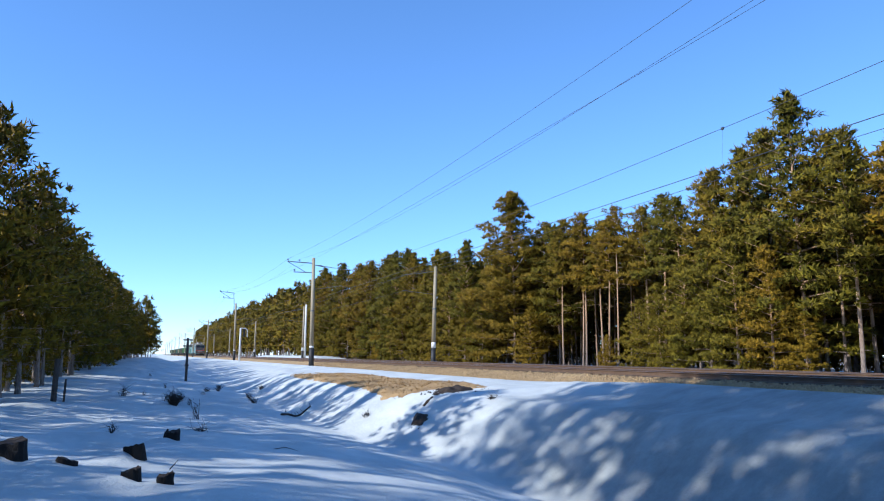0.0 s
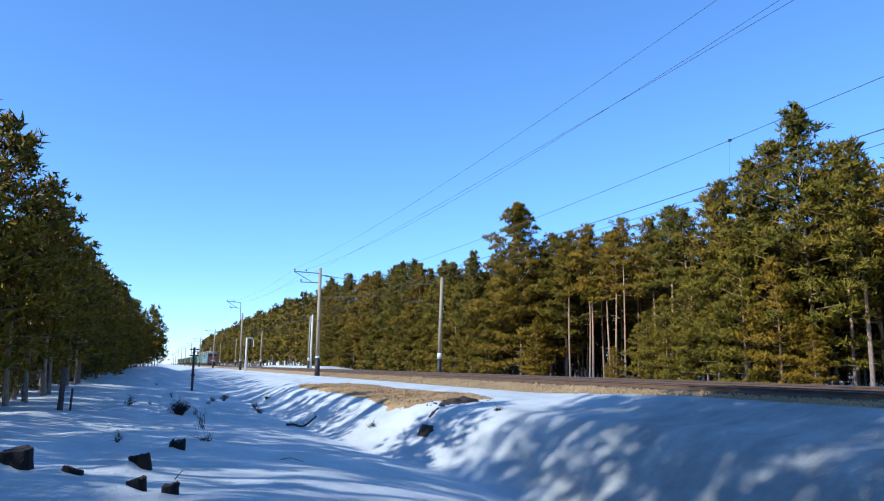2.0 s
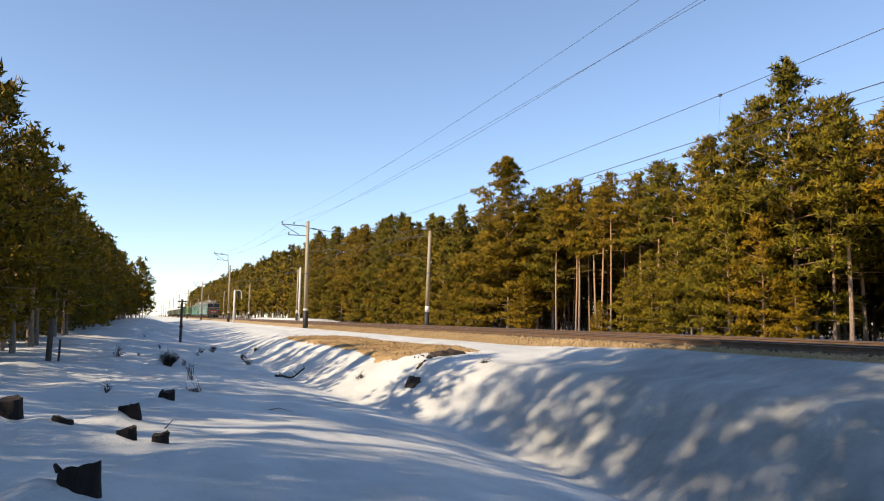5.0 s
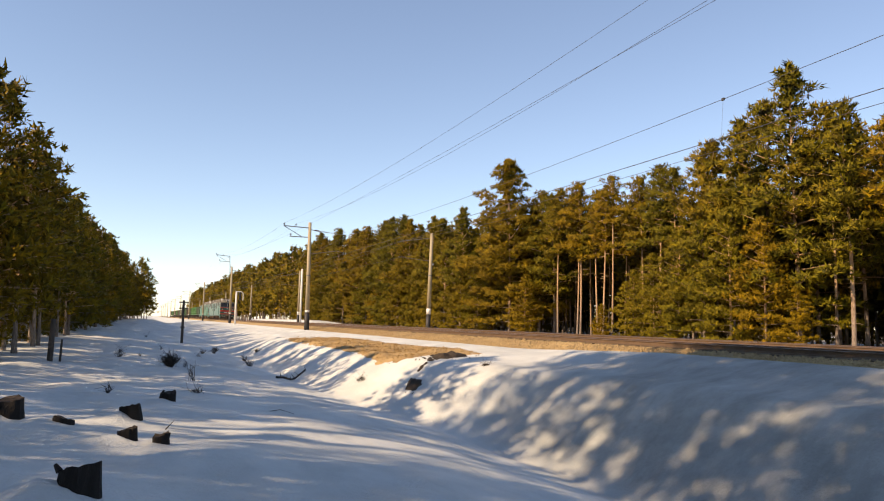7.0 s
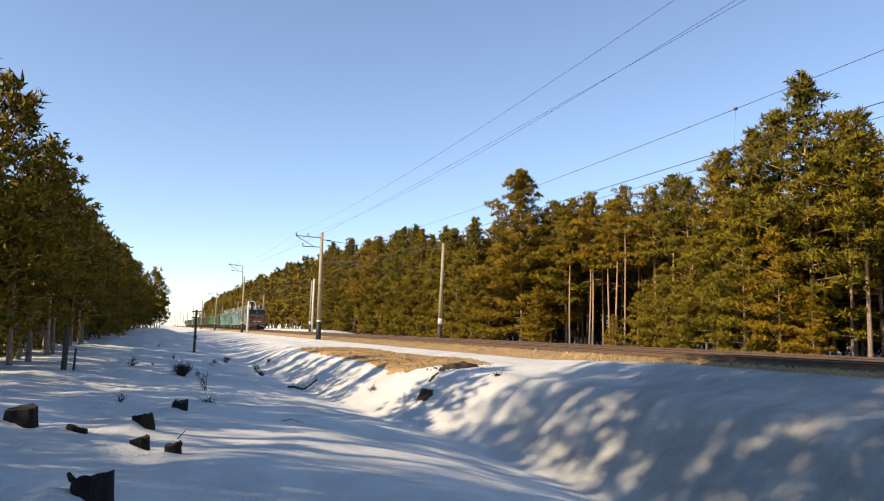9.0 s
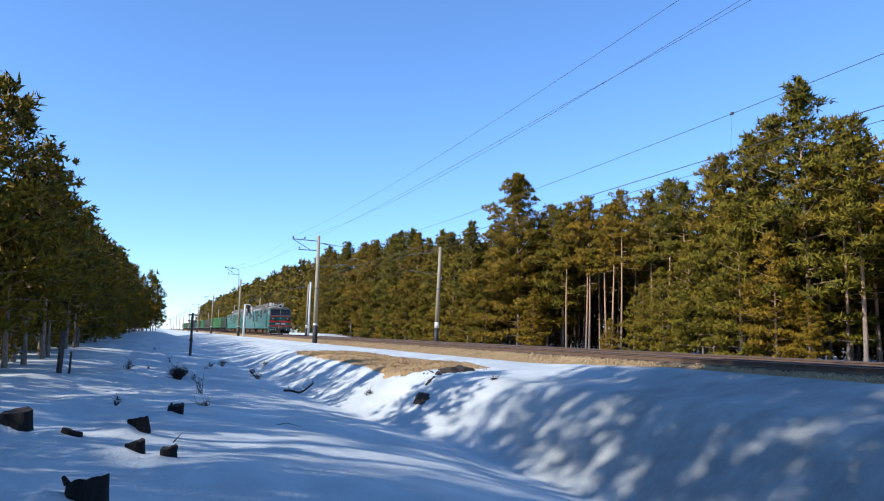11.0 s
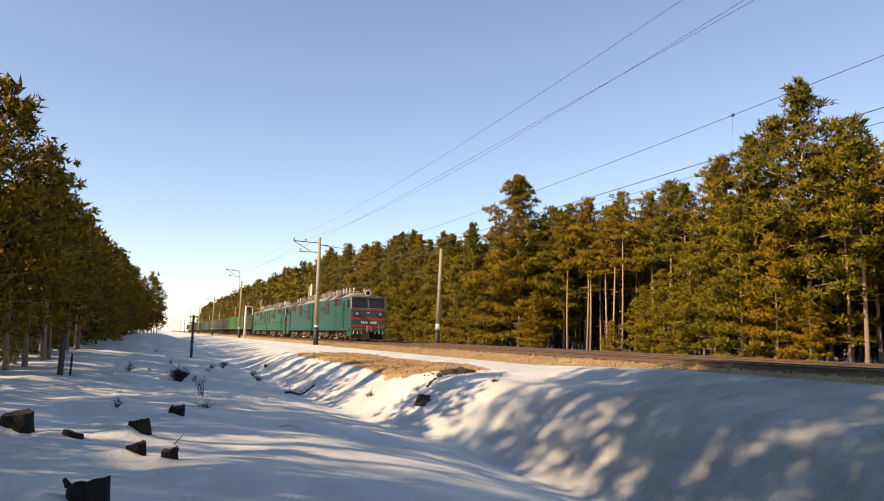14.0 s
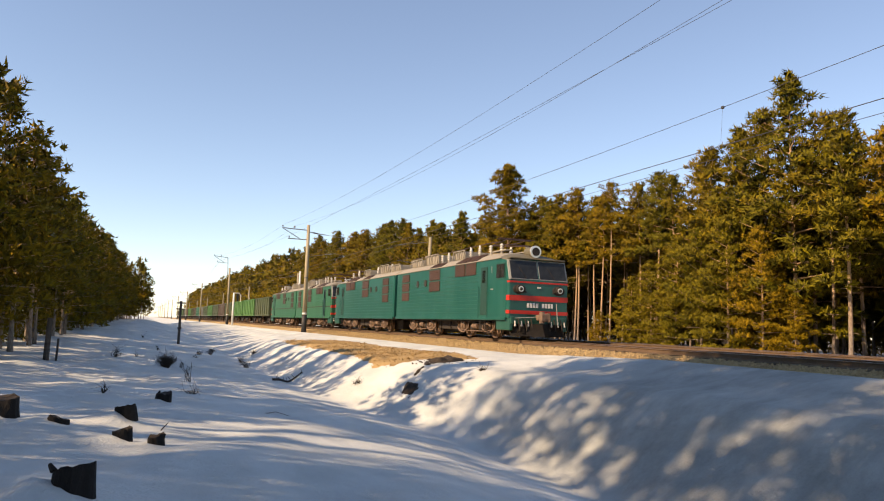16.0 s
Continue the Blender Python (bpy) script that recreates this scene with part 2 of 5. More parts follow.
def ground_z(x, y):
    x, y = np.asarray(x, float), np.asarray(y, float)
    far = step(y, 30, 140)
    toe = np.interp(y, (0, 11.4, 15, 17.3, 20, 23, 25, 40, 140), (8.1, 8.1, 7.9, 7.5, 6.85, 6.0, 5.66, 5.3, 4.8)) + 0.1 * wave(x * 0, y, 5, 9)
    crest = 10.6 - 2.7 * step(y, 14, 27) + 3.7 * step(y, 46, 66) + 0.25 * wave(x * 0, y, 6, 11)
    low = np.interp(y, (0, 12, 15, 17.3, 20, 23, 25, 40, 140), (-2.6, -2.6, -2.52, -2.38, -2.2, -2.05, -1.98, -1.88, -1.25))
    left = -1.0 + 0.85 * far + 0.12 * step(y, 3, -10)
    left = left + 0.10 * np.clip(-x, 0, 3.5) * (1 - far) - 0.38 * step(y, 14.2 + 0.6 * np.clip(x, -3, 3), 19) * (1 - 0.8 * far)
    u = np.clip((x + 0.8) / (toe + 0.8), 0, 1) ** 1.7
    a_ = left + (low - left) * u
    edge = -0.72 + 0.12 * far
    s_ = np.clip((x - toe) / (crest - toe), 0, 1)
    slope = low + (edge - low) * (0.55 * s_ + 0.45 * s_ * s_ * (3 - 2 * s_))
    brim = -0.46 + 0.24 * step(y, 27, 15)      # snow banked up against the ballast at the near end
    top = edge + (brim - edge) * step(x, crest, 13.2)
    z = np.where(x < toe, a_, np.where(x < crest, slope, top))
    z = np.where(x > 13.2, brim - (brim + 0.6) * step(x, 13.5, 14.3), z)
    right = -0.6 - 0.51 * step(x, 24.5, 30)
    z = np.where(x > 24, right, z)
    mound = 1.4 * step(y, 98, 145) * step(y, 240, 200) * step(x, 26.3, 29) * step(x, 36, 32)
    soft = np.where((x > 13) & (x < 25), 0.1, 1.0) * step(np.abs(y), 400, 120)
    z = z + mound + soft * (0.085 * wave(x, y, 1, 4.5) + 0.03 * wave(x, y, 2, 1.5) + 0.06 * wave(x, y * 0.5, 3, 9) * step(x, 12, 6) + 0.035 * wave(x, y, 9, 1.0) * step(y, 14, 24))
    for sx, sy, sr, sh, _ in STUMPS:      # snow drifted against each stump
        z = z + 0.45 * sh * np.exp(-((x - sx + 1.2 * sr) ** 2 + (y - sy + 0.3 * sr) ** 2) / (1.6 * sr) ** 2)
    return z + 0.35 * step(y, 250, 700) * step(x, 10, -5)


# ---- ground ----
def grid_mesh(name, xs, ys, zf, mat, keep=None):
    X, Y = np.meshgrid(xs, ys)
    Z = zf(X, Y)
    v = np.stack([X, Y, Z], -1).reshape(-1, 3)
    nx, ny = len(xs), len(ys)
    i = (np.arange(ny - 1)[:, None] * nx + np.arange(nx - 1)[None, :]).ravel()
    q = np.stack([i, i + 1, i + nx + 1, i + nx], 1)
    if keep is not None:
        q = q[keep(X, Y).ravel()[i]]
        used = np.unique(q)
        remap = np.full(len(v), -1)
        remap[used] = np.arange(len(used))
        v, q = v[used], remap[q]
    return mesh_of(name, v, q, mat, smooth=True)


def build_ground():
    xs = np.concatenate([[-2500, -900, -400, -150, -80, -50, -35], np.arange(-25, -4, 1.0), np.arange(-4, 14, 0.22), np.arange(14, 40, 0.8),
                         [45, 55, 70, 100, 180, 400, 900, 2500]])
    ys = np.concatenate([[-2500, -900, -300, -120, -60, -30], np.arange(-20, 4, 1.0), np.arange(4, 45, 0.25), np.arange(45, 100, 0.6), np.arange(100, 260, 2.5),
                         np.arange(260, 700, 20), [800, 1100, 1600, 2500, 4000]])
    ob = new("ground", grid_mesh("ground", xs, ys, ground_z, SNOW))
    tagged(ob, "late winter snow cover with soft drifts and a drained ditch", "snow", kind="structure")
    # forest floor under the pines across the track
    floor_ = new("forest_floor", grid_mesh("forest_floor", np.concatenate([np.arange(33, 80, 1.5), [90, 120, 200, 400]]), np.arange(-60, 620, 4.0),
                                          lambda x, y: ground_z(x, y) + 0.06 + 0.09 * wave(x, y, 8, 6), LITTER))
    tagged(floor_, "brown needle litter with melting snow patches under pines", "forest floor", kind="structure")
    # bare gravel shoulder, melted free of snow
    def shoulder(x, y):
        m = step(y, 21.5, 25) * step(y, 50, 41) * step(x, 7.2, 8.2) * step(x, 11.6 - 0.02 * (y - 30), 10.6 - 0.02 * (y - 30))
        return ground_z(x, y) - 0.075 + 0.12 * m + 0.035 * wave(x, y, 11, 1.1) + 0.025 * wave(x, y, 12, 0.45)
    patch = new("gravel_shoulder", grid_mesh("gravel_shoulder", np.arange(6.6, 12.2, 0.1), np.arange(19.5, 56, 0.2), shoulder, GRAVEL))
    tagged(patch, "bare brown gravel and dead grass where snow has melted", "gravel", kind="structure")
    rs = np.random.RandomState(17)
    gx, gy = rs.uniform(7.0, 11.6, 14000), rs.uniform(21, 53, 14000)
    gz = shoulder(gx, gy)
    ok = gz > ground_z(gx, gy) - 0.005
    p = np.stack([gx, gy, gz], 1)[ok]
    tip = p + np.stack([rs.normal(0, 0.06, len(p)), rs.normal(0, 0.06, len(p)), rs.uniform(0.02, 0.07, len(p))], 1)
    wd = rs.normal(0, 0.014, (len(p), 3)) * [1, 1, 0]
    tri = np.stack([p - wd, p + wd, tip], 1).reshape(-1, 3)
    tagged(new("dead_grass", fast_tris("dead_grass", tri, np.arange(len(tri)).reshape(-1, 3), GRAVEL)), "short straw coloured dead grass on bare gravel", "grass", kind="stuff")
    # dark washed-out earth on the embankment
    def wash(x, y):
        low_clod = np.exp(-(((x - 7.75) / 0.36) ** 2 + ((y - 21.3) / 0.62) ** 2) * 1.2)
        high_clod = 1.25 * np.exp(-(((x - 9.5) / 0.9) ** 2 + ((y - 22.8 - 0.35 * (x - 9.5)) / 0.75) ** 2) * 1.1)
        trail = 0.62 * np.exp(-((y - 21.7 - 0.62 * (x - 7.9)) / 0.28) ** 2) * step(x, 7.7, 8.1) * step(x, 9.4, 8.9)
        m = np.maximum(np.maximum(low_clod, high_clod), trail)
        return ground_z(x, y) - 0.13 + 0.21 * m + 0.07 * wave(x, y, 13, 0.8) + 0.07 * wave(x, y, 14, 0.33) + 0.035 * wave(x, y, 15, 0.17)
    wash_ob = new("earth_washout", grid_mesh("earth_washout", np.arange(6.4, 11.6, 0.045), np.arange(19.4, 26.2, 0.055), wash, EARTH))
    tagged(wash_ob, "dark damp earth slumped down the snowy embankment", "earth", kind="structure")


TRACKS = (16.75, 21.75)


def build_track():
    ys = np.concatenate([np.arange(-60, 80, 1.0), np.arange(80, 300, 5.0), np.arange(300, 1000, 25.0)])
    prof_x = np.array([13.2, 13.7, 14.2, 14.7, 15.1, 15.5, 16.75, 18.2, 19.25, 20.3, 21.75, 23.2, 23.7, 24.6, 25.4])
    prof_z = np.array([-0.62, -0.49, -0.40, -0.30, -0.23, -0.205, -0.215, -0.205, -0.26, -0.17, -0.17, -0.16, -0.2, -0.45, -0.75])
    xs = np.unique(np.concatenate([np.linspace(13.2, 15.6, 18), prof_x]))
    bed = new("ballast_bed", grid_mesh("ballast_bed", xs, ys, lambda x, y: np.interp(x, prof_x, prof_z) + 0.03 * wave(x, y, 21, 1.4), BALLAST))
    tagged(bed, "tan crushed stone ballast bed under two tracks", "ballast", kind="structure")
    # loose stones along the near shoulder
    rs = np.random.RandomState(4)
    n = 9000
    px, py = rs.uniform(13.35, 15.5, n), 9 + 60 * rs.rand(n) ** 1.5
    pz = np.interp(px, prof_x, prof_z) + 0.03 * wave(px, py, 21, 1.4)
    base = np.array([[1, 0, -.3], [-.5, .87, -.3], [-.5, -.87, -.3], [0.1, 0, 0.8]])
    sz = rs.uniform(0.025, 0.07, n)[:, None, None]
    jit = rs.uniform(0.6, 1.4, (n, 4, 3))
    V = base[None] * jit * sz + np.stack([px, py, pz + 0.02], 1)[:, None]
    Tt = np.array([[0, 1, 3], [1, 2, 3], [2, 0, 3]])[None] + 4 * np.arange(n)[:, None, None]
    st = new("ballast_stones", fast_tris("ballast_stones", V.reshape(-1, 3), Tt.reshape(-1, 3), BALLAST))
    tagged(st, "loose tan crushed stones on the ballast shoulder", "ballast", kind="stuff")
    sl = B()
    box(sl, -1.35, 1.35, -0.125, 0.125, -0.36, -0.155, 0.015)
    me = bpy.data.meshes.new("sleeper")
    sl.to_mesh(me)
    sl.free()
    me.materials.append(SLEEPER)
    for i, x in enumerate(TRACKS):
        tr = thing("railway_track", "weathered sleepers with steel rails on stone ballast" if i == 0 else "second line of steel rails on stone ballast, further across", "railway track", "running lines", at=pose(x, 0, 0))
        for sgn in (-1, 1):
            # flat-bottom rail section swept along the line
            sec = [(-0.075, -0.155), (0.075, -0.155), (0.075, -0.14), (0.012, -0.115), (0.012, -0.04), (0.036, -0.03), (0.036, -0.004), (0.03, 0.0), (-0.03, 0.0), (-0.036, -0.004), (-0.036, -0.03), (-0.012, -0.04), (-0.012, -0.115), (-0.075, -0.14)]
            k = len(sec)
            yy = [-60, 0, 60, 150, 400, 1000]
            vs = [(sx + sgn * 0.76 + sgn * 0.036, y, sz_) for y in yy for sx, sz_ in sec]
            fs = [(j * k + i2, j * k + (i2 + 1) % k, (j + 1) * k + (i2 + 1) % k, (j + 1) * k + i2) for j in range(len(yy) - 1) for i2 in range(k)]
            rme = mesh_of("rail", vs, fs, [RAIL, RAILTOP])
            for f, p in zip(fs, rme.polygons):
                if 6 <= f[0] % k <= 8:
                    p.material_index = 1
            shared("rail", rme, tr)
        rs = np.random.RandomState(30 + i)
        for j in range(200 if i == 0 else 60):
            y = (8 if i == 0 else 10) + j * 0.55
            shared("sleeper", me, tr, pose(rs.uniform(-0.05, 0.05), y, rs.uniform(-0.015, 0.01), 0, 0, rs.uniform(-1, 1)))


# ---- pines ----
def tube(path, radii, seg):
    path, radii = np.asarray(path, float), np.asarray(radii, float)
    n = len(path)
    d = np.gradient(path, axis=0)
    d /= np.linalg.norm(d, axis=1)[:, None] + 1e-9
    ref = np.where(np.abs(d[:, 2:3]) > 0.8, [[1.0, 0, 0]], [[0, 0, 1.0]])
    u = np.cross(d, ref)
    u /= np.linalg.norm(u, axis=1)[:, None]
    w = np.cross(d, u)
    th = np.arange(seg) * 2 * np.pi / seg
    v = path[:, None] + radii[:, None, None] * (np.cos(th)[None, :, None] * u[:, None] + np.sin(th)[None, :, None] * w[:, None])
    t = []
    for j in range(n - 1):
        for i in range(seg):
            a_, b_ = j * seg + i, j * seg + (i + 1) % seg
            t += [(a_, b_, b_ + seg), (a_, b_ + seg, a_ + seg)]
    return v.reshape(-1, 3), np.array(t)


def pine(seed, height, bare, radius, tufts, blades, size, girth=0.135, stubs=10, full=1.7, limbs=True, slim=0.2):
    """A Scots pine: bent tapered trunk with limbs, and needle tufts in flat pads along the limbs."""
    r = np.random.RandomState(seed)
    zs = np.linspace(0, 1, 12)
    bend = np.stack([0.35 * np.sin(zs * r.uniform(1, 3) + r.uniform(0, 6)) * zs, 0.35 * np.sin(zs * r.uniform(1, 3) + r.uniform(0, 6)) * zs], 1)
    path = np.column_stack([bend * height / 16, zs * height])
    V, Tr, nv = [], [], 0
    rad = girth * (0.8 if bare > 0.5 else 1) * (1 - zs) ** 0.8 + 0.012
    rad[0] *= 1.35
    v, t = tube(path, rad, 8)
    V.append(v), Tr.append(t)
    nv = len(v)
    at = lambda h: np.array([np.interp(h, path[:, 2], path[:, 0]), np.interp(h, path[:, 2], path[:, 1]), h])
    z0 = bare * height
    centres, outs = [], []
    nb = int(24 + 30 * (1 - bare) * (1.3 if height > 19 else 1))
    lobe = r.uniform(0.75, 1.2, 6)
    for k in range(nb):
        f = ((k + r.uniform(0, 1)) / nb) ** 0.85
        h = z0 + (height - z0) * f * 0.97
        prof = (0.72 + 0.28 * math.sin(min(1, f * 3) * math.pi / 2)) * (1 - f ** full) + 0.13
        th = k * 2.4 + r.uniform(-0.5, 0.5)
        ln = radius * prof * r.uniform(0.6, 1.15) * lobe[int((th % 6.283) / 6.284 * 6)]
        d = np.array([math.cos(th), math.sin(th), 0])
        rise = 0.1 + 0.55 * f - 0.18 * r.rand()
        q = np.linspace(0, 1, 5)
        bp = at(h)[None] + d[None] * (q * ln)[:, None]
        bp[:, 2] += ln * (rise * q - 0.22 * q * q * (1 - f) + 0.16 * q ** 3)
        if limbs:
            v, t = tube(bp, np.linspace(0.03 + 0.012 * ln, 0.008, 5), 3)
            V.append(v), Tr.append(t + nv)
            nv += len(v)
        m = max(tufts // (3 * nb), int(tufts * (ln * ln + 0.5 * ln) / (nb * (0.36 * radius * radius + 0.3 * radius))))
        # flat rounded pads of needles along the outer limb
        nc = max(2, int(ln * 1.5))
        cq = np.linspace(0.30, 0.98, nc) + r.normal(0, 0.05, nc)
        cs = r.normal(0, 0.19, nc) * ln
        pr = (0.36 + 0.13 * ln) * r.uniform(0.75, 1.25, nc)
        pick = r.choice(nc, m, p=pr ** 2 / np.sum(pr ** 2))
        perp = np.array([-d[1], d[0], 0])
        mid = at(h)[None] + d[None] * (cq * ln)[:, None] + perp[None] * cs[:, None]
        mid[:, 2] += ln * (rise * cq - 0.22 * cq * cq * (1 - f) + 0.16 * cq ** 3)
        u = r.normal(0, 1, (m, 3))
        u /= np.linalg.norm(u, axis=1)[:, None]
        u[:, 2] = np.where(r.rand(m) < 0.7, np.abs(u[:, 2]), u[:, 2])
        shell = u * (r.uniform(0.5, 1.08, m) * pr[pick])[:, None] * [1, 1, 0.5]
        centres.append(mid[pick] + shell)
        o = u * [0.75, 0.75, 0.8] + d[None] * 0.42 + np.array([0, 0, 0.25])
        outs.append(o / np.linalg.norm(o, axis=1)[:, None])
    for k in range(stubs):
        h = r.uniform(0.12, max(0.16, bare)) * height
        th, ln = r.uniform(0, 6.28), r.uniform(0.3, 1.3)
        p0 = at(h)
        p1 = p0 + np.array([math.cos(th) * ln, math.sin(th) * ln, r.uniform(-0.2, 0.3) * ln])
        v, t = tube([p0, (p0 + p1) / 2 + [0, 0, 0.04], p1], [0.022, 0.016, 0.006], 3)
        V.append(v), Tr.append(t + nv)
        nv += len(v)
    trunk = (np.concatenate(V), np.concatenate(Tr))
    C, O = np.concatenate(centres), np.concatenate(outs)
    m = max(14, tufts // 24)
    up = r.rand(m)
    top = np.array([at(height * (0.86 + 0.14 * u)) for u in up]) + r.normal(0, 1, (m, 3)) * (0.06 + 0.42 * (1 - up))[:, None] * [1, 1, 0.3]
    C, O = np.concatenate([C, top]), np.concatenate([O, np.tile([0, 0, 1.0], (m, 1))])
    n = len(C)
    dirs = O[:, None] * 0.75 + r.normal(0, 0.62, (n, blades, 3))
    dirs /= np.linalg.norm(dirs, axis=2)[..., None] + 1e-9
    wv = np.cross(dirs, r.normal(0, 1, (n, blades, 3)))
    wv /= np.linalg.norm(wv, axis=2)[..., None] + 1e-9
    ln = size * r.uniform(0.55, 1.25, (n, blades, 1))
    c = C[:, None] + r.normal(0, size * 0.16, (n, blades, 3))
    wd = size * slim
    tri = np.stack([c - wv * wd, c + wv * wd, c + dirs * ln], 2).reshape(-1, 3)
    side = C * [1, 1, 0] - np.stack([np.interp(C[:, 2], path[:, 2], path[:, i]) for i in (0, 1)] + [0 * C[:, 2]], 1)
    O = O + 0.35 * side / (np.linalg.norm(side, axis=1)[:, None] + 0.3)
    O /= np.linalg.norm(O, axis=1)[:, None]
    return trunk, (tri, np.arange(len(tri)).reshape(-1, 3), np.repeat(O, blades * 3, axis=0))


def lay(x, y):
    return float(ground_z(x, y)) - 0.05


SPEC_NEAR = [  # seed, height, bare share of trunk, crown radius
    (1, 17.0, 0.13, 3.9), (2, 18.0, 0.07, 4.3), (3, 15.0, 0.42, 2.6), (4, 16.5, 0.55, 2.3), (5, 13.5, 0.05, 3.6), (6, 15.5, 0.28, 3.2), (7, 18.0, 0.70, 2.1), (8, 20.0, 0.08, 5.6), (9, 25.0, 0.52, 3.7)]
TUFTS = (3000, 3400, 1700, 1350, 2600, 2300, 760, 9000, 920)
FULL = (1.9, 1.5, 1.15, 1.3, 1.4, 1.6, 1.6, 1.8, 2.2)
MADE = {}


LEVEL = ((0.37, 4, 0.50, 0.18), (0.75, 6, 0.42, 0.15), (1.0, 6, 0.36, 0.145))      # share of tufts, blades, their length and slimness


def near_pine(i, level):
    if (level, i) not in MADE:
        s_, h, b_, r_ = SPEC_NEAR[i]
        share, blades, size, slim = LEVEL[level]
        (tv, tt), (cv, ct, co) = pine(s_, h, b_, r_, int(TUFTS[i] * share), blades, size, full=FULL[i], slim=slim)
        MADE[level, i] = (fast_tris("trunk", tv, tt, BARK), fast_tris("crown", cv, ct, NEEDLES, co), h)
    return MADE[level, i]


LABEL = {0: "full crowned Scots pine with green boughs down low", 1: "broad Scots pine with boughs almost to the ground", 2: "slender Scots pine with half bare orange trunk",
         3: "tall Scots pine with long bare trunk and small crown", 4: "young bushy Scots pine at the wood's edge", 5: "Scots pine with open layered boughs",
         8: "very tall old Scots pine with sparse high boughs", 7: "tall broad Scots pine towering above the wood's edge", 6: "tall old Scots pine with a high thin crown"}


def plant(i, x, y, height, turn, group, level=0):
    tm, cm, h = near_pine(i, level)
    t = thing("pine_tree", LABEL[i], "tree", group)
    k = height / h
    t.matrix_basis = Matrix.LocRotScale((x, y, lay(x, y)), Euler((0, 0, turn)), (k * random.uniform(0.9, 1.15), k, k))
    shared("trunk", tm, t)
    shared("crown", cm, t)
    return t


def woods(name, label, spots, mat_pair=(BARK, FAR_NEEDLES), tufts=260, blades=4, size=0.85):
    """Many further pines in one mesh for trunks and one for crowns."""
    r = np.random.RandomState(len(spots))
    kinds = [pine(40 + j, 16, b_, rd, tufts, blades, size, stubs=0, full=2.2, limbs=False) for j, (b_, rd) in enumerate(((0.18, 3.0), (0.4, 2.5), (0.5, 2.2), (0.1, 3.0)))]
    acc, swells = {0: ([], [], 0), 1: ([], [], 0)}, []
    for x, y, h, kind in spots:
        k, th = h / 16, r.uniform(0, 6.28)
        rot_ = np.array([[math.cos(th), -math.sin(th), 0], [math.sin(th), math.cos(th), 0], [0, 0, 1]])
        for g in (0, 1):
            v, t = kinds[kind][g][:2]
            vs, ts, n = acc[g]
            if g:
                swells.append(kinds[kind][g][2] @ rot_.T)
            vs.append(v @ rot_.T * k + np.array([x, y, lay(x, y)]))
            ts.append(t + n)
            acc[g] = (vs, ts, n + len(v))
    top = thing(name, label, "woods", kind="stuff")
    for g, nm in ((0, "trunk"), (1, "crown")):
        vs, ts, _ = acc[g]
        tagged(shared(nm, fast_tris(nm, np.concatenate(vs), np.concatenate(ts), mat_pair[g], np.concatenate(swells) if g else None), top), kind="stuff")


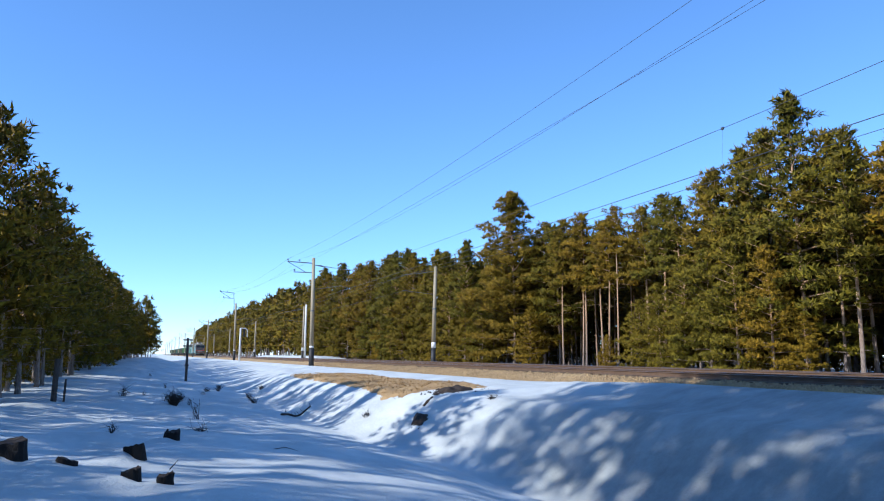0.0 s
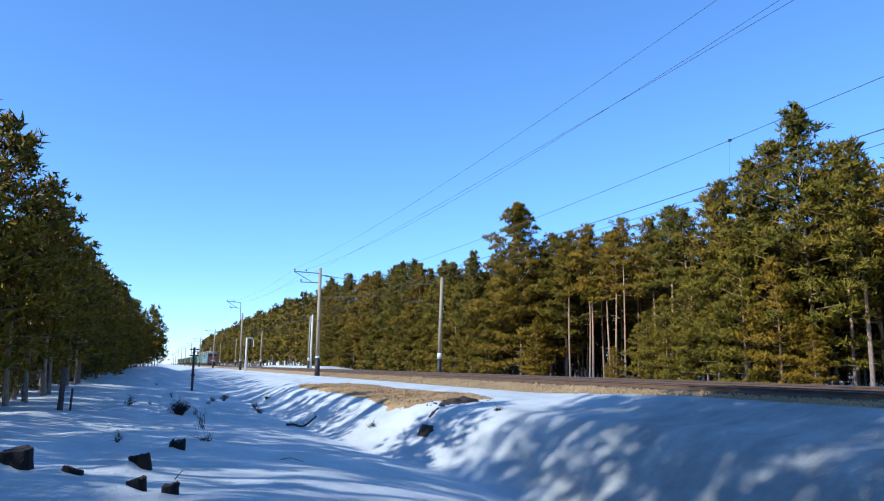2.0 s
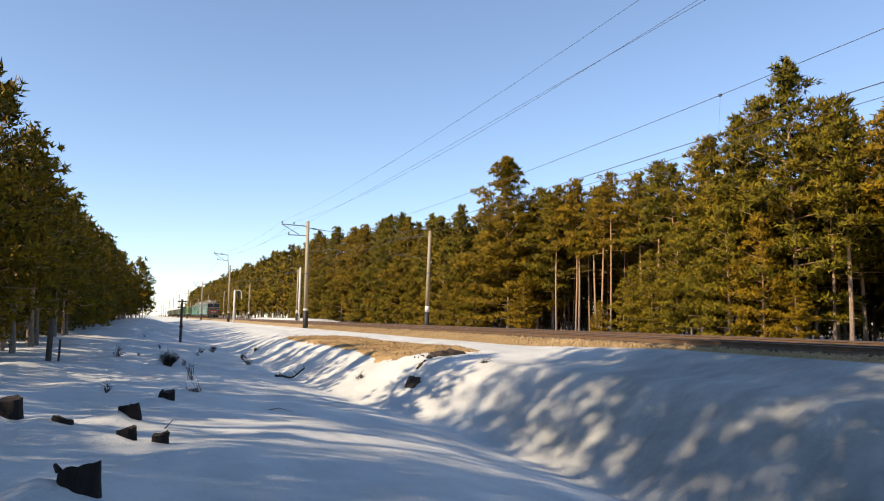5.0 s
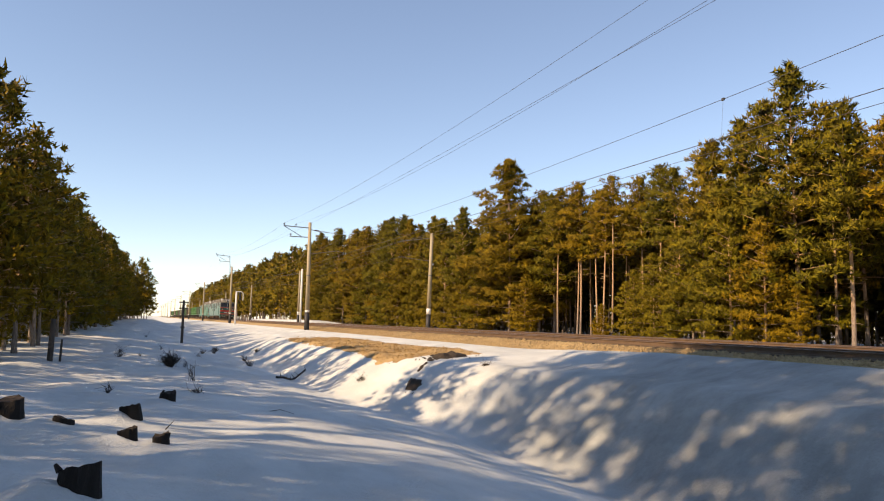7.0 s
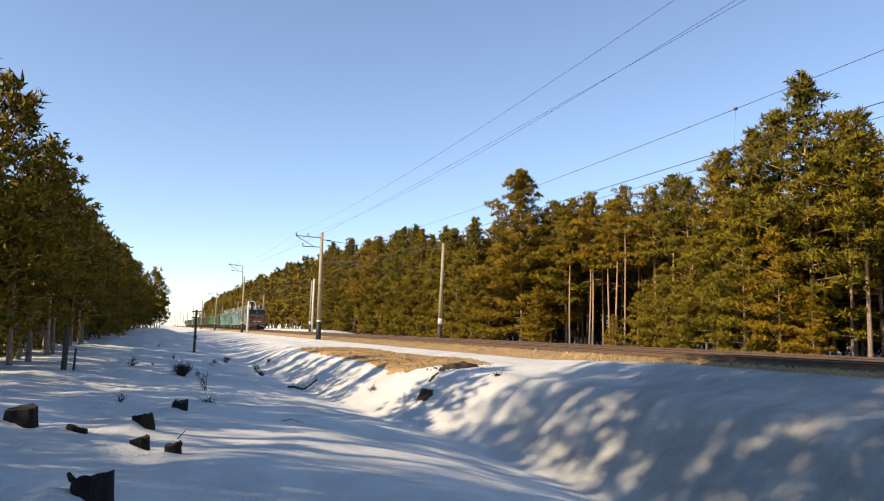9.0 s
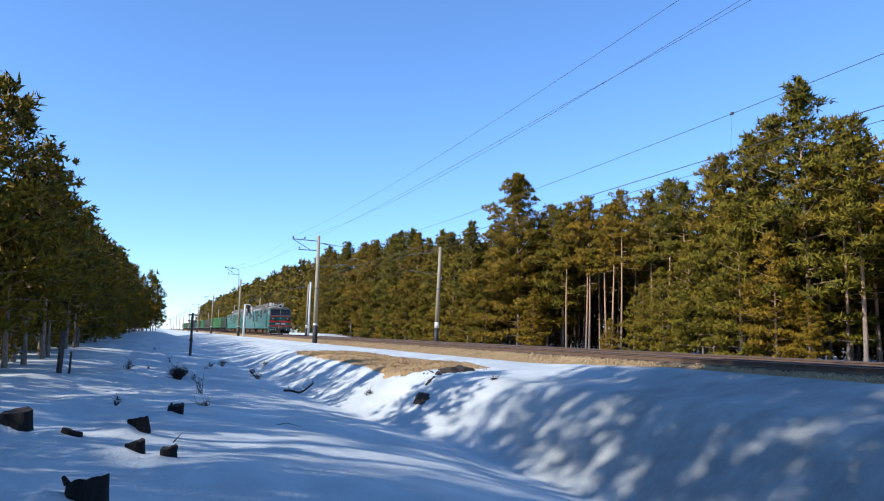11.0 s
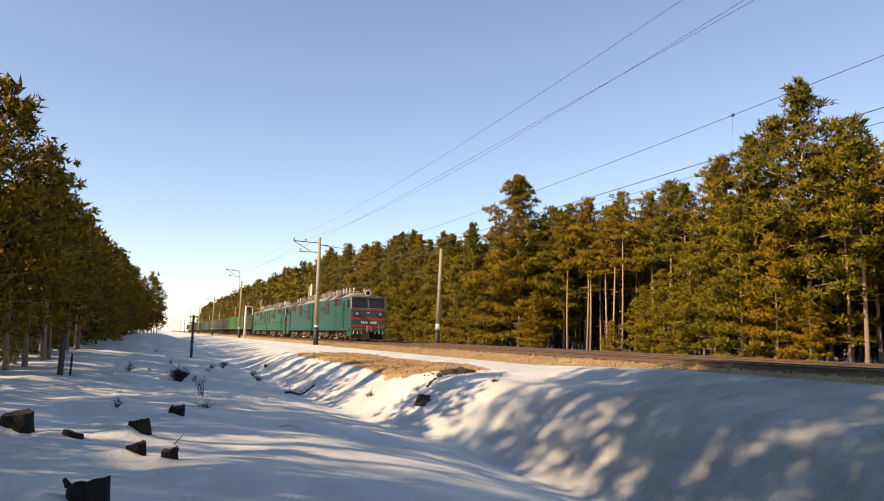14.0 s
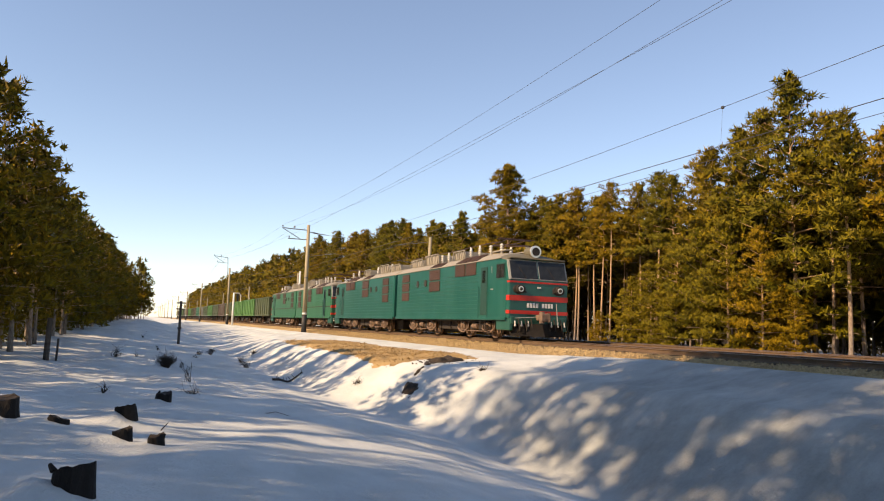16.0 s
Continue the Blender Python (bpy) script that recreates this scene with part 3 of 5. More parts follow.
def build_forest():
    R = random.Random(7)
    right, left = "pines across the track", "pines beside the clearing"

    def crown_line(y):
        """Height of the far wood's front trees along the line."""
        return float(np.interp(y, (0, 26, 28, 29.4, 31.5, 33, 35.4, 37.6, 39.8, 46, 52, 57.6, 65.6, 80, 93, 113, 130, 149, 171, 290, 600),
                               (12.5, 12.8, 13.3, 14.4, 14.8, 15.4, 15.4, 15.2, 14.6, 14.0, 14.0, 14.5, 15.0, 15.4, 16.7, 18.2, 19.2, 20.0, 20.6, 22, 22)))

    # marked trees of the far wood: kind, x, y, height
    marked = [(1, 37.0, 33.0, 18.5), (0, 37.4, 35.6, 16.6), (5, 37.0, 37.6, 15.9), (3, 37.8, 31.2, 15.4), (2, 37.0, 29.4, 14.8), (3, 37.6, 27.4, 13.6),
              (5, 37.0, 39.9, 14.9), (0, 38.0, 42.6, 14.6), (3, 37.4, 44.6, 13.9), (3, 37.0, 46.2, 14.3), (3, 37.6, 49.0, 14.0), (6, 36.6, 51.8, 14.4),
              (3, 36.8, 53.4, 13.6), (3, 37.6, 55.4, 13.9), (3, 37.2, 57.6, 14.9), (3, 38.0, 59.4, 14.3), (3, 37.0, 61.2, 14.9), (5, 38.0, 63.6, 14.7), (5, 38.6, 67.6, 15.9),
              (0, 38.0, 78.8, 14.8), (1, 39.6, 71.5, 14.8)]
    # bushy young growth along the edge
    marked += [(4, 34.6, 43.8, 7.0), (4, 34.6, 41.0, 8.4), (4, 34.4, 38.4, 8.8), (4, 34.0, 35.6, 9.2), (4, 34.6, 33.4, 8.4), (4, 35.0, 31.4, 4.2), (4, 34.9, 46.6, 6.0),
               (4, 35.0, 75.5, 8.0), (4, 34.9, 51.0, 3.4), (4, 34.6, 63.5, 6.5)]
    plant(7, 35.6, 68.7, 19.1, 2.2, right, 2)
    for k, x, y, h in marked:
        plant(k, x, y, h, R.uniform(0, 6.28), right, 2)
    y = 81.0
    while y < 185:
        plant(R.choice((0, 1, 1, 5, 0)), 36.8 + R.uniform(-1.2, 1.2), y, crown_line(y) * R.uniform(0.9, 1.04), R.uniform(0, 6.28), right, 1)
        y += R.uniform(3.6, 5.0)
    y = 79.0
    while y < 180:
        plant(4, 34.4 + R.uniform(-0.8, 0.8), y, R.uniform(7.0, 12.0), R.uniform(0, 6.28), right, 1)
        y += R.uniform(4.5, 7.5)
    for row, x0 in enumerate((41.0, 44.5)):
        y = 10.0 + row
        while y < 150:
            plant(R.choice((3, 3, 6) if 42 < y < 72 or y < 32 else (2, 3, 3, 5)), x0 + R.uniform(-1.3, 1.3), y, crown_line(y) * R.uniform(0.86, 0.99), R.uniform(0, 6.28), right)
            y += R.uniform(3.4, 5.2)
    y = 8.0
    while y < 26:
        plant(R.choice((3, 2, 3, 3)), 37.5 + R.uniform(-1.5, 1.5), y, R.uniform(13.5, 15.5), R.uniform(0, 6.28), right)
        y += R.uniform(2.8, 4)
    far = []
    y = 187.0
    while y < 640:
        for x0 in (36.4, 40.4):
            far.append((x0 + R.uniform(-1.4, 1.4), y + R.uniform(-1, 1), crown_line(y) * R.uniform(0.86, 1.02), R.choice((0, 3, 0, 1))))
        y += R.uniform(3.5, 5.5)
    woods("far_woods", "distant pine wood lining the far side of the railway", far, tufts=230)
    deep = [(x0 + R.uniform(-1.5, 1.5), y0 + R.uniform(-1.8, 1.8), crown_line(y0) * R.uniform(0.78, 0.95), R.choice((0, 1, 2, 3)))
            for x0 in (48, 51.5, 55, 59, 64) for y0 in np.arange(8, 190, 3.4)]
    deep += [(x0 + R.uniform(-1.5, 1.5), y0 + R.uniform(-1.5, 1.5), R.uniform(4, 6.5), 3) for x0 in (52, 57, 63, 70) for y0 in np.arange(6, 190, 3.4) if x0 > 53 or not 50 < y0 < 84]
    woods("deep_woods", "dim inner pines of the wood across the railway", deep, tufts=120, size=1.25)
    # young pines beside the clearing, against the sun; gaps between them let streaks of sun through
    y = 24.0
    while y < 130:
        x0 = -4.7 + 1.9 * float(step(np.float64(y), 40, 150))
        plant(R.choice((0, 4, 4, 0, 5)), x0 + R.uniform(-1.0, 0.2), y, R.uniform(7.8, 9.0) + 0.018 * (y - 22) + 0.9 * float(step(np.float64(y), 38, 27)), R.uniform(0, 6.28), left)
        y += R.uniform(1.9, 2.9) * (1 + y / 160)
    y = 27.0
    while y < 120:
        plant(R.choice((5, 2, 0, 3)), -7.6 + R.uniform(-1, 1), y, R.uniform(7.4, 8.8) * (1 + 0.25 * float(step(np.float64(y), 40, 60))), R.uniform(0, 6.28), left)
        y += R.uniform(4.5, 7.0) * (1 + y / 160)
    # low bushy undergrowth closing the wood's foot
    y = 27.5
    while y < 95:
        x0 = -5.6 + 1.9 * float(step(np.float64(y), 40, 150))
        plant(4, x0 + R.uniform(-0.9, 0.3), y, R.uniform(2.6, 4.6), R.uniform(0, 6.28), left)
        y += R.uniform(2.2, 3.6) * (1 + y / 120)
    # middling pines that keep the stumps and the wood's edge in shade
    for k, x, y, h in ((0, -8.5, 7.0, 7.3), (0, -8.6, 9.0, 6.9), (0, -8.5, 11.0, 6.8), (4, -9.5, 4.4, 7.0), (3, -15.5, 11.4, 13.5), (5, -16.5, 14.2, 13.5), (3, -15.8, 16.8, 13.0), (4, -9.0, 16.5, 6.4), (0, -8.6, 13.2, 6.6)):
        plant(k, x, y, h, R.uniform(0, 6.28), left)
    y = 28.0
    while y < 50:
        plant(3, -11.0 + R.uniform(-1.2, 1.2), y, R.uniform(11.8, 13.4), R.uniform(0, 6.28), left)
        y += R.uniform(3.4, 4.8)
    # taller pines near and behind the viewpoint, whose shade lies over the embankment
    S = random.Random(215)
    for x0, gap, kinds in ((-4.9, 3.1, (2, 3, 3, 2)), (-9.0, 4.2, (2, 3, 3)), (-13.5, 6.0, (3, 2, 5))):
        y = -14.0 + S.uniform(0, 3)
        while y < (13.5 if x0 > -8 else 24):
            h = S.uniform(14.5, 17.5) if y < 12 else S.uniform(8.5, 10.5) * (1.0 if x0 > -8 else 1.3)
            spot = S.choice(kinds), x0 + S.uniform(-1.3, 1.3), y, h, S.uniform(0, 6.28)
            if not 3.5 < y < 14.0 and y < 21.5:      # a glade of old pines opens here
                plant(*spot, left)
            y += gap * S.uniform(0.65, 1.5)
    # the oldest ones stand further back and shade the near end of the track
    for x, y, h in ((-14.5, 3.4, 24.0), (-13.8, 6.4, 24.5), (-15.2, 9.2, 25.0), (-14.2, 12.0, 24.0), (-17.5, 7.8, 26.0)):
        plant(6, x, y, h, S.uniform(0, 6.28), left)
    # tall old pines further back, whose high crowns dapple the bank and the hollow
    O = random.Random(31)
    for x, y in ((-17.5, 1.0), (-18.1, 5.3), (-18.1, 10.8), (-22.0, 2.2), (-22.9, 12.0), (-27.5, 3.4), (-27.0, 11.2), (-28.5, -0.5)):
        plant(8, x, y, O.uniform(23.5, 27.0), O.uniform(0, 6.28), left)
    plant(6, -19.6, 7.2, 24.0, 2.5, left)
    inner = [(x0 + R.uniform(-1, 1), y0 + R.uniform(-1, 1), R.uniform(8.0, 10.0) * (1 + 0.4 * float(step(np.float64(y0), 38, 58))), R.choice((0, 3, 0, 1))) for x0, gap in ((-10.5, 8.5), (-13, 8.0), (-16, 4.5), (-19.5, 4.6), (-23, 5.0), (-27, 5.0)) for y0 in np.arange(17 if x0 < -15 else 30, 150, gap)]
    inner += [(x0 + R.uniform(-2, 2), y0 + R.uniform(-2, 2), R.uniform(9, 12), R.choice((0, 1, 2))) for x0 in (-21, -27) for y0 in np.arange(-40, 18, 5.5)]
    inner += [(x0 + R.uniform(-2, 2), y0 + R.uniform(-2, 2), R.uniform(11, 14), R.choice((0, 1, 2))) for x0 in (-6, -12) for y0 in np.arange(-60, -19, 5.5)]
    y = 130.0
    while y < 190:
        for x0 in (-3.4, -6.5):
            inner.append((x0 + 0.9 * (y - 130) / 60 + R.uniform(-0.5, 0.5), y, R.uniform(8, 9.4), R.choice((0, 3, 0))))
        y += R.uniform(2.5, 4.0)
    inner += [(-3.3, 180, 12.6, 3), (-1.6, 178, 13.6, 0), (-0.3, 176, 11.4, 3), (-0.8, 183, 12.8, 0), (0.3, 186, 8.5, 3)]
    woods("clearing_woods", "dark backlit young pine wood bordering the snowy clearing", inner, tufts=170, size=1.05)


# ---- overhead line ----
NEAR_X, FAR_X, SPAN, FIRST = 13.4, 25.0, 64.0, 65.0


def insulator(bm, c, h=0.22):
    x, y, z = c
    rod(bm, (x, y, z), (x, y, z + h), 0.02, seg=6)
    for k in range(2):
        rod(bm, (x, y, z + 0.07 + 0.08 * k), (x, y, z + 0.12 + 0.08 * k), 0.085, 0.05, seg=8)
    return bm


def build_mast_near():
    m = thing("catenary_mast", "tapered concrete mast with tarred foot and feeder arms", "railway mast", "masts beside the near track")
    base, top = -0.62, 9.2
    part("shaft", rod(B(), (0, 0, 1.1), (0, 0, top), 0.20, 0.135, 14), CONCRETE, m, smooth=True)
    part("tarred_foot", rod(B(), (0, 0, base), (0, 0, 1.1), 0.235, 0.215, 14), TAR, m, "black tarred foot", smooth=True)
    part("band", rod(B(), (0, 0, 1.1), (0, 0, 1.28), 0.206, 0.204, 14), WHITEWASH, m, "white painted band", smooth=True)
    part("clamp", rod(B(), (0, 0, 4.35), (0, 0, 4.45), 0.185, 0.185, 14), STEEL, m)
    up = B()
    for dx in (-0.06, 0.06):
        rod(up, (-2.35, dx, 8.78), (0, dx, 8.7), 0.035, seg=6)
    part("upper_arm", up, STEEL, m)
    lo = B()
    rod(lo, (-1.8, 0, 7.85), (0, 0, 7.85), 0.04, seg=6)
    part("lower_arm", lo, STEEL, m)
    part("brace", rod(B(), (-2.3, 0, 8.75), (-0.75, 0, 7.9), 0.03, seg=6), STEEL, m)
    for x, z in ((-2.3, 8.82), (-1.25, 8.8), (-1.7, 7.9)):
        part("insulator", insulator(B(), (x, 0, z)), PORCELAIN, m, "brown porcelain insulator", smooth=True)
    can = B()
    rod(can, (0.1, 0, 8.55), (1.7, 0, 8.38), 0.035, seg=6)
    rod(can, (1.7, 0, 8.38), (3.37, 0, 8.22), 0.02, seg=6)
    part("cantilever", can, STEEL, m)
    reg = B()
    rod(reg, (0.15, 0, 6.35), (2.6, 0, 6.75), 0.022, seg=6)
    rod(reg, (2.6, 0, 6.75), (3.35, 0, 6.47), 0.014, seg=6)
    part("registration_arm", reg, STEEL, m)
    part("cantilever_insulator", rod(B(), (0.45, 0, 8.51), (0.85, 0, 8.47), 0.06, 0.06, 8), PORCELAIN, m, smooth=True)
    m.matrix_basis = pose(NEAR_X, FIRST, 0, 0, -0.4, 0)
    return m


def build_mast_far():
    m = thing("catenary_mast", "pale bare concrete mast standing beyond both tracks", "railway mast", "masts beyond the far track")
    part("shaft", rod(B(), (0, 0, 1.2), (0, 0, 9.0), 0.21, 0.14, 14), CONCRETE, m, smooth=True)
    part("tarred_foot", rod(B(), (0, 0, -1.1), (0, 0, 1.2), 0.24, 0.215, 14), TAR, m, "black tarred foot", smooth=True)
    part("band", rod(B(), (0, 0, 1.2), (0, 0, 1.75), 0.216, 0.213, 14), WHITEWASH, m, "white painted band", smooth=True)
    part("clamp", rod(B(), (0, 0, 4.85), (0, 0, 4.97), 0.19, 0.19, 14), STEEL, m)
    part("bracket", ball(B(), (0.22, 0, 6.0), 0.1), WHITEPORC, m, "white porcelain bracket insulator")
    can = B()
    rod(can, (-0.1, 0, 8.55), (-1.8, 0, 8.2), 0.03, seg=6)
    rod(can, (-1.8, 0, 8.2), (-3.3, 0, 7.95), 0.018, seg=6)
    part("cantilever", can, STEEL, m)
    part("registration_arm", rod(B(), (-0.15, 0, 6.3), (-3.3, 0, 6.5), 0.02, seg=6), STEEL, m)
    m.matrix_basis = pose(FAR_X, FIRST, 0, 0, 1.2, 0)
    return m


def build_overhead():
    near, far = build_mast_near(), build_mast_far()
    for k in range(-1, 11):
        if k == 0:
            continue
        y = FIRST + SPAN * k
        c = copy_thing(near, pose(NEAR_X, y, 0, 0, random.uniform(-0.6, 0.6), random.uniform(-2, 2)))
        if k < 9:
            copy_thing(far, pose(FAR_X, y, 0, 0, random.uniform(-1, 1), 0))
        if k == 1:
            # this mast carries a tall steel extension in place of the side arms
            for o in list(c.children):
                if o.name.split(".")[0] in ("upper_arm", "lower_arm", "brace", "insulator"):
                    bpy.data.objects.remove(o)
            ex = B()
            rod(ex, (-0.3, 0, 8.0), (-0.3, 0, 8.9), 0.06, 0.06, 8)
            rod(ex, (-0.3, 0, 8.15), (0, 0, 8.15), 0.05, seg=6)
            rod(ex, (-0.3, 0, 8.9), (-0.42, 0, 11.0), 0.06, 0.045, 8)
            rod(ex, (-2.7, 0, 11.15), (-0.42, 0, 10.95), 0.05, seg=6)
            rod(ex, (-2.2, 0, 10.1), (-0.4, 0, 10.0), 0.04, seg=6)
            rod(ex, (-2.6, 0, 11.1), (-1.0, 0, 10.1), 0.035, seg=6)
            part("extension", ex, STEEL, c, "tall steel extension with a raised arm")
            for x, z in ((-2.65, 11.17), (-1.5, 11.07), (-2.1, 10.13)):
                part("insulator", insulator(B(), (x, 0, z)), PORCELAIN, c, smooth=True)
    near["label"] = "tapered concrete mast with black foot beside a snow path"

    def wire(name, label, x, hang, r, y0=-63, y1=700.0):
        """One line hung from mast to mast."""
        top = thing(name, label, "wire", "overhead wires")
        cu = bpy.data.curves.new(name, "CURVE")
        cu.dimensions, cu.bevel_depth, cu.bevel_resolution = "3D", r, 1
        pts = []
        for k in range(-2, 10):
            for q in range(16):
                y = FIRST + SPAN * (k + q / 16)
                if y0 <= y <= y1:
                    pts.append((x, y, hang(k, q / 16)))
        sp = cu.splines.new("POLY")
        sp.points.add(len(pts) - 1)
        for p, c in zip(sp.points, pts):
            p.co = (*c, 1)
        cu.materials.append(WIRE)
        shared("strand", cu, top)
        return top

    def sagging(z, s_):
        def hang(k, q):
            lift = [2.3 if kk == 1 else 0.0 for kk in (k, k + 1)]
            return z + lift[0] * (1 - q) + lift[1] * q - 4 * s_ * q * (1 - q)
        return hang

    wire("feeder_wire", "thin feeder wire hung on the outer arm end", NEAR_X - 2.3, sagging(9.05, 0.75), 0.0055)
    wire("feeder_wire", "thin feeder wire hung midway along the arm", NEAR_X - 1.25, sagging(9.03, 1.05), 0.0055)
    wire("feeder_wire", "thin feeder wire hung on the lower arm", NEAR_X - 1.7, lambda k, q: sagging(8.13, 0.25)(k, q), 0.0055)
    flat = lambda z, s_: (lambda k, q: z - 4 * s_ * q * (1 - q))
    mess = wire("messenger_wire", "catenary messenger wire with thin droppers", 16.75, flat(8.22, 0.55), 0.009)
    for y in (17.7, 78.0, 98.0):
        q = ((y - FIRST) / SPAN) % 1
        part("dropper", rod(B(), (16.75, y, 8.22 - 2.2 * q * (1 - q)), (16.75, y + 0.1, 6.55), 0.004, seg=4), WIRE, mess)
        part("clamp", box(B(), 16.72, 16.78, y - 0.05, y + 0.05, 8.18 - 2.2 * q * (1 - q), 8.26 - 2.2 * q * (1 - q)), WIRE, mess)
    wire("contact_wire", "dark contact wire above the near track", 16.75, flat(6.58, 0.05), 0.013)
    wire("contact_wire", "dark contact wire above the near track", 17.6, flat(6.5, 0.05), 0.009)
    wire("messenger_wire", "catenary messenger wire above the far track", 21.75, flat(8.0, 0.7), 0.009, y0=40)
    wire("contact_wire", "contact wire above the far track", 21.75, flat(6.45, 0.05), 0.009, y0=60)


# ---- small structures ----
def build_small_structures():
    # whitewashed sign post beside the line
    s_ = thing("sign_post", "white lineside post with a hooked white sign", "sign", at=pose(12.5, 113, -0.46))
    part("post", rod(B(), (0, 0, -0.1), (0, 0, 4.9), 0.16, 0.13, 10), WHITEWASH, s_, smooth=True)
    hook = B()
    rod(hook, (0, 0, 4.85), (0.75, 0, 4.85), 0.06, seg=6)
    rod(hook, (0.75, 0, 4.85), (1.0, 0, 4.55), 0.06, seg=6)
    rod(hook, (1.0, 0, 4.55), (1.0, 0, 3.55), 0.06, seg=6)
    part("hook", hook, WHITEWASH, s_)
    part("sign_panel", box(B(), 0.42, 0.72, -0.04, 0.04, 3.6, 4.72, 0.02), TAR, s_, "dark sign board")
    # white post near a far mast
    w = thing("concrete_post", "slim whitewashed concrete post across the tracks", "post", at=pose(25.9, 131.5, -0.3))
    part("shaft", rod(B(), (0, 0, -0.8), (0, 0, 9.8), 0.2, 0.16, 10), WHITEWASH, w, smooth=True)
    # old line-side cable post
    p = thing("wooden_post", "short dark wooden post with two cross bars in snow", "post", at=pose(2.63, 58, lay(2.63, 58)))
    part("shaft", rod(B(), (0, 0, -0.2), (0, 0, 3.25), 0.1, 0.085, 8), OLDWOOD, p)
    for z in (3.05, 2.6):
        part("cross_bar", box(B(), -0.33, 0.33, -0.05, 0.05, z, z + 0.09), OLDWOOD, p)
    part("fitting", box(B(), -0.14, 0.14, -0.13, 0.13, 1.15, 1.3), OLDWOOD, p)
    # a tree trunk at the wood's edge, built as a short post
    q = thing("wooden_post", "dark tree trunk at the wood's shaded edge, built as a leaning post", "post", at=pose(-2.95, 28.4, lay(-2.95, 28.4), 0, 1, 0))
    part("shaft", rod(B(), (0, 0, -0.2), (0, 0, 1.5), 0.10, 0.085, 9), OLDWOOD, q)
    part("stay", rod(B(), (0.3, 0.1, -0.1), (0.31, 0.1, 0.8), 0.04, 0.035, 6), OLDWOOD, q)


def build_stump(x, y, r, h, tilt, seed, label):
    rs = np.random.RandomState(seed)
    t = thing("tree_stump", label, "stump", "stumps in the snow")
    t.matrix_basis = pose(x, y, lay(x + 0.25, y) - 0.04, tilt * 0.6, tilt, rs.uniform(0, 360))
    n, rings = 22, 5
    lob = 1 + 0.09 * np.sin(np.arange(n) * 2 * np.pi / n * 3 + rs.uniform(0, 6)) + rs.normal(0, 0.05, n)
    cut = 0.10 * h * np.sin(np.arange(n) * 2 * np.pi / n + rs.uniform(0, 6)) + rs.normal(0, 0.009, n)
    vs, fs = [], []
    for j in range(rings):
        q = j / (rings - 1)
        for i in range(n):
            rr = r * lob[i] * (1.32 - 0.42 * q ** 0.5) * (1 + rs.normal(0, 0.025))
            th = i * 2 * np.pi / n
            vs.append((rr * math.cos(th), rr * math.sin(th), -0.15 + q * (h + 0.15) + (cut[i] if j == rings - 1 else 0)))
    for j in range(rings - 1):
        for i in range(n):
            fs.append((j * n + i, j * n + (i + 1) % n, (j + 1) * n + (i + 1) % n, (j + 1) * n + i))
    shared("bark", mesh_of("bark", vs, fs, STUMPBARK), t)
    tv = [(0, 0, h - 0.01)] + [(v[0] * 0.985, v[1] * 0.985, v[2] - 0.004) for v in vs[-n:]]
    shared("cut_face", mesh_of("cut_face", tv, [(0, i + 1, (i + 1) % n + 1) for i in range(n)], STUMPWOOD), t)
    sp = B()
    for k in range(1):
        th = rs.uniform(0, 6.28)
        c = Vector((0.8 * r * math.cos(th), 0.8 * r * math.sin(th), h - 0.03))
        rod(sp, c, c + Vector((rs.normal(0, 0.02), rs.normal(0, 0.02), rs.uniform(0.03, 0.07))), 0.03, 0.015, 5)
    part("splinter", sp, STUMPBARK, t)


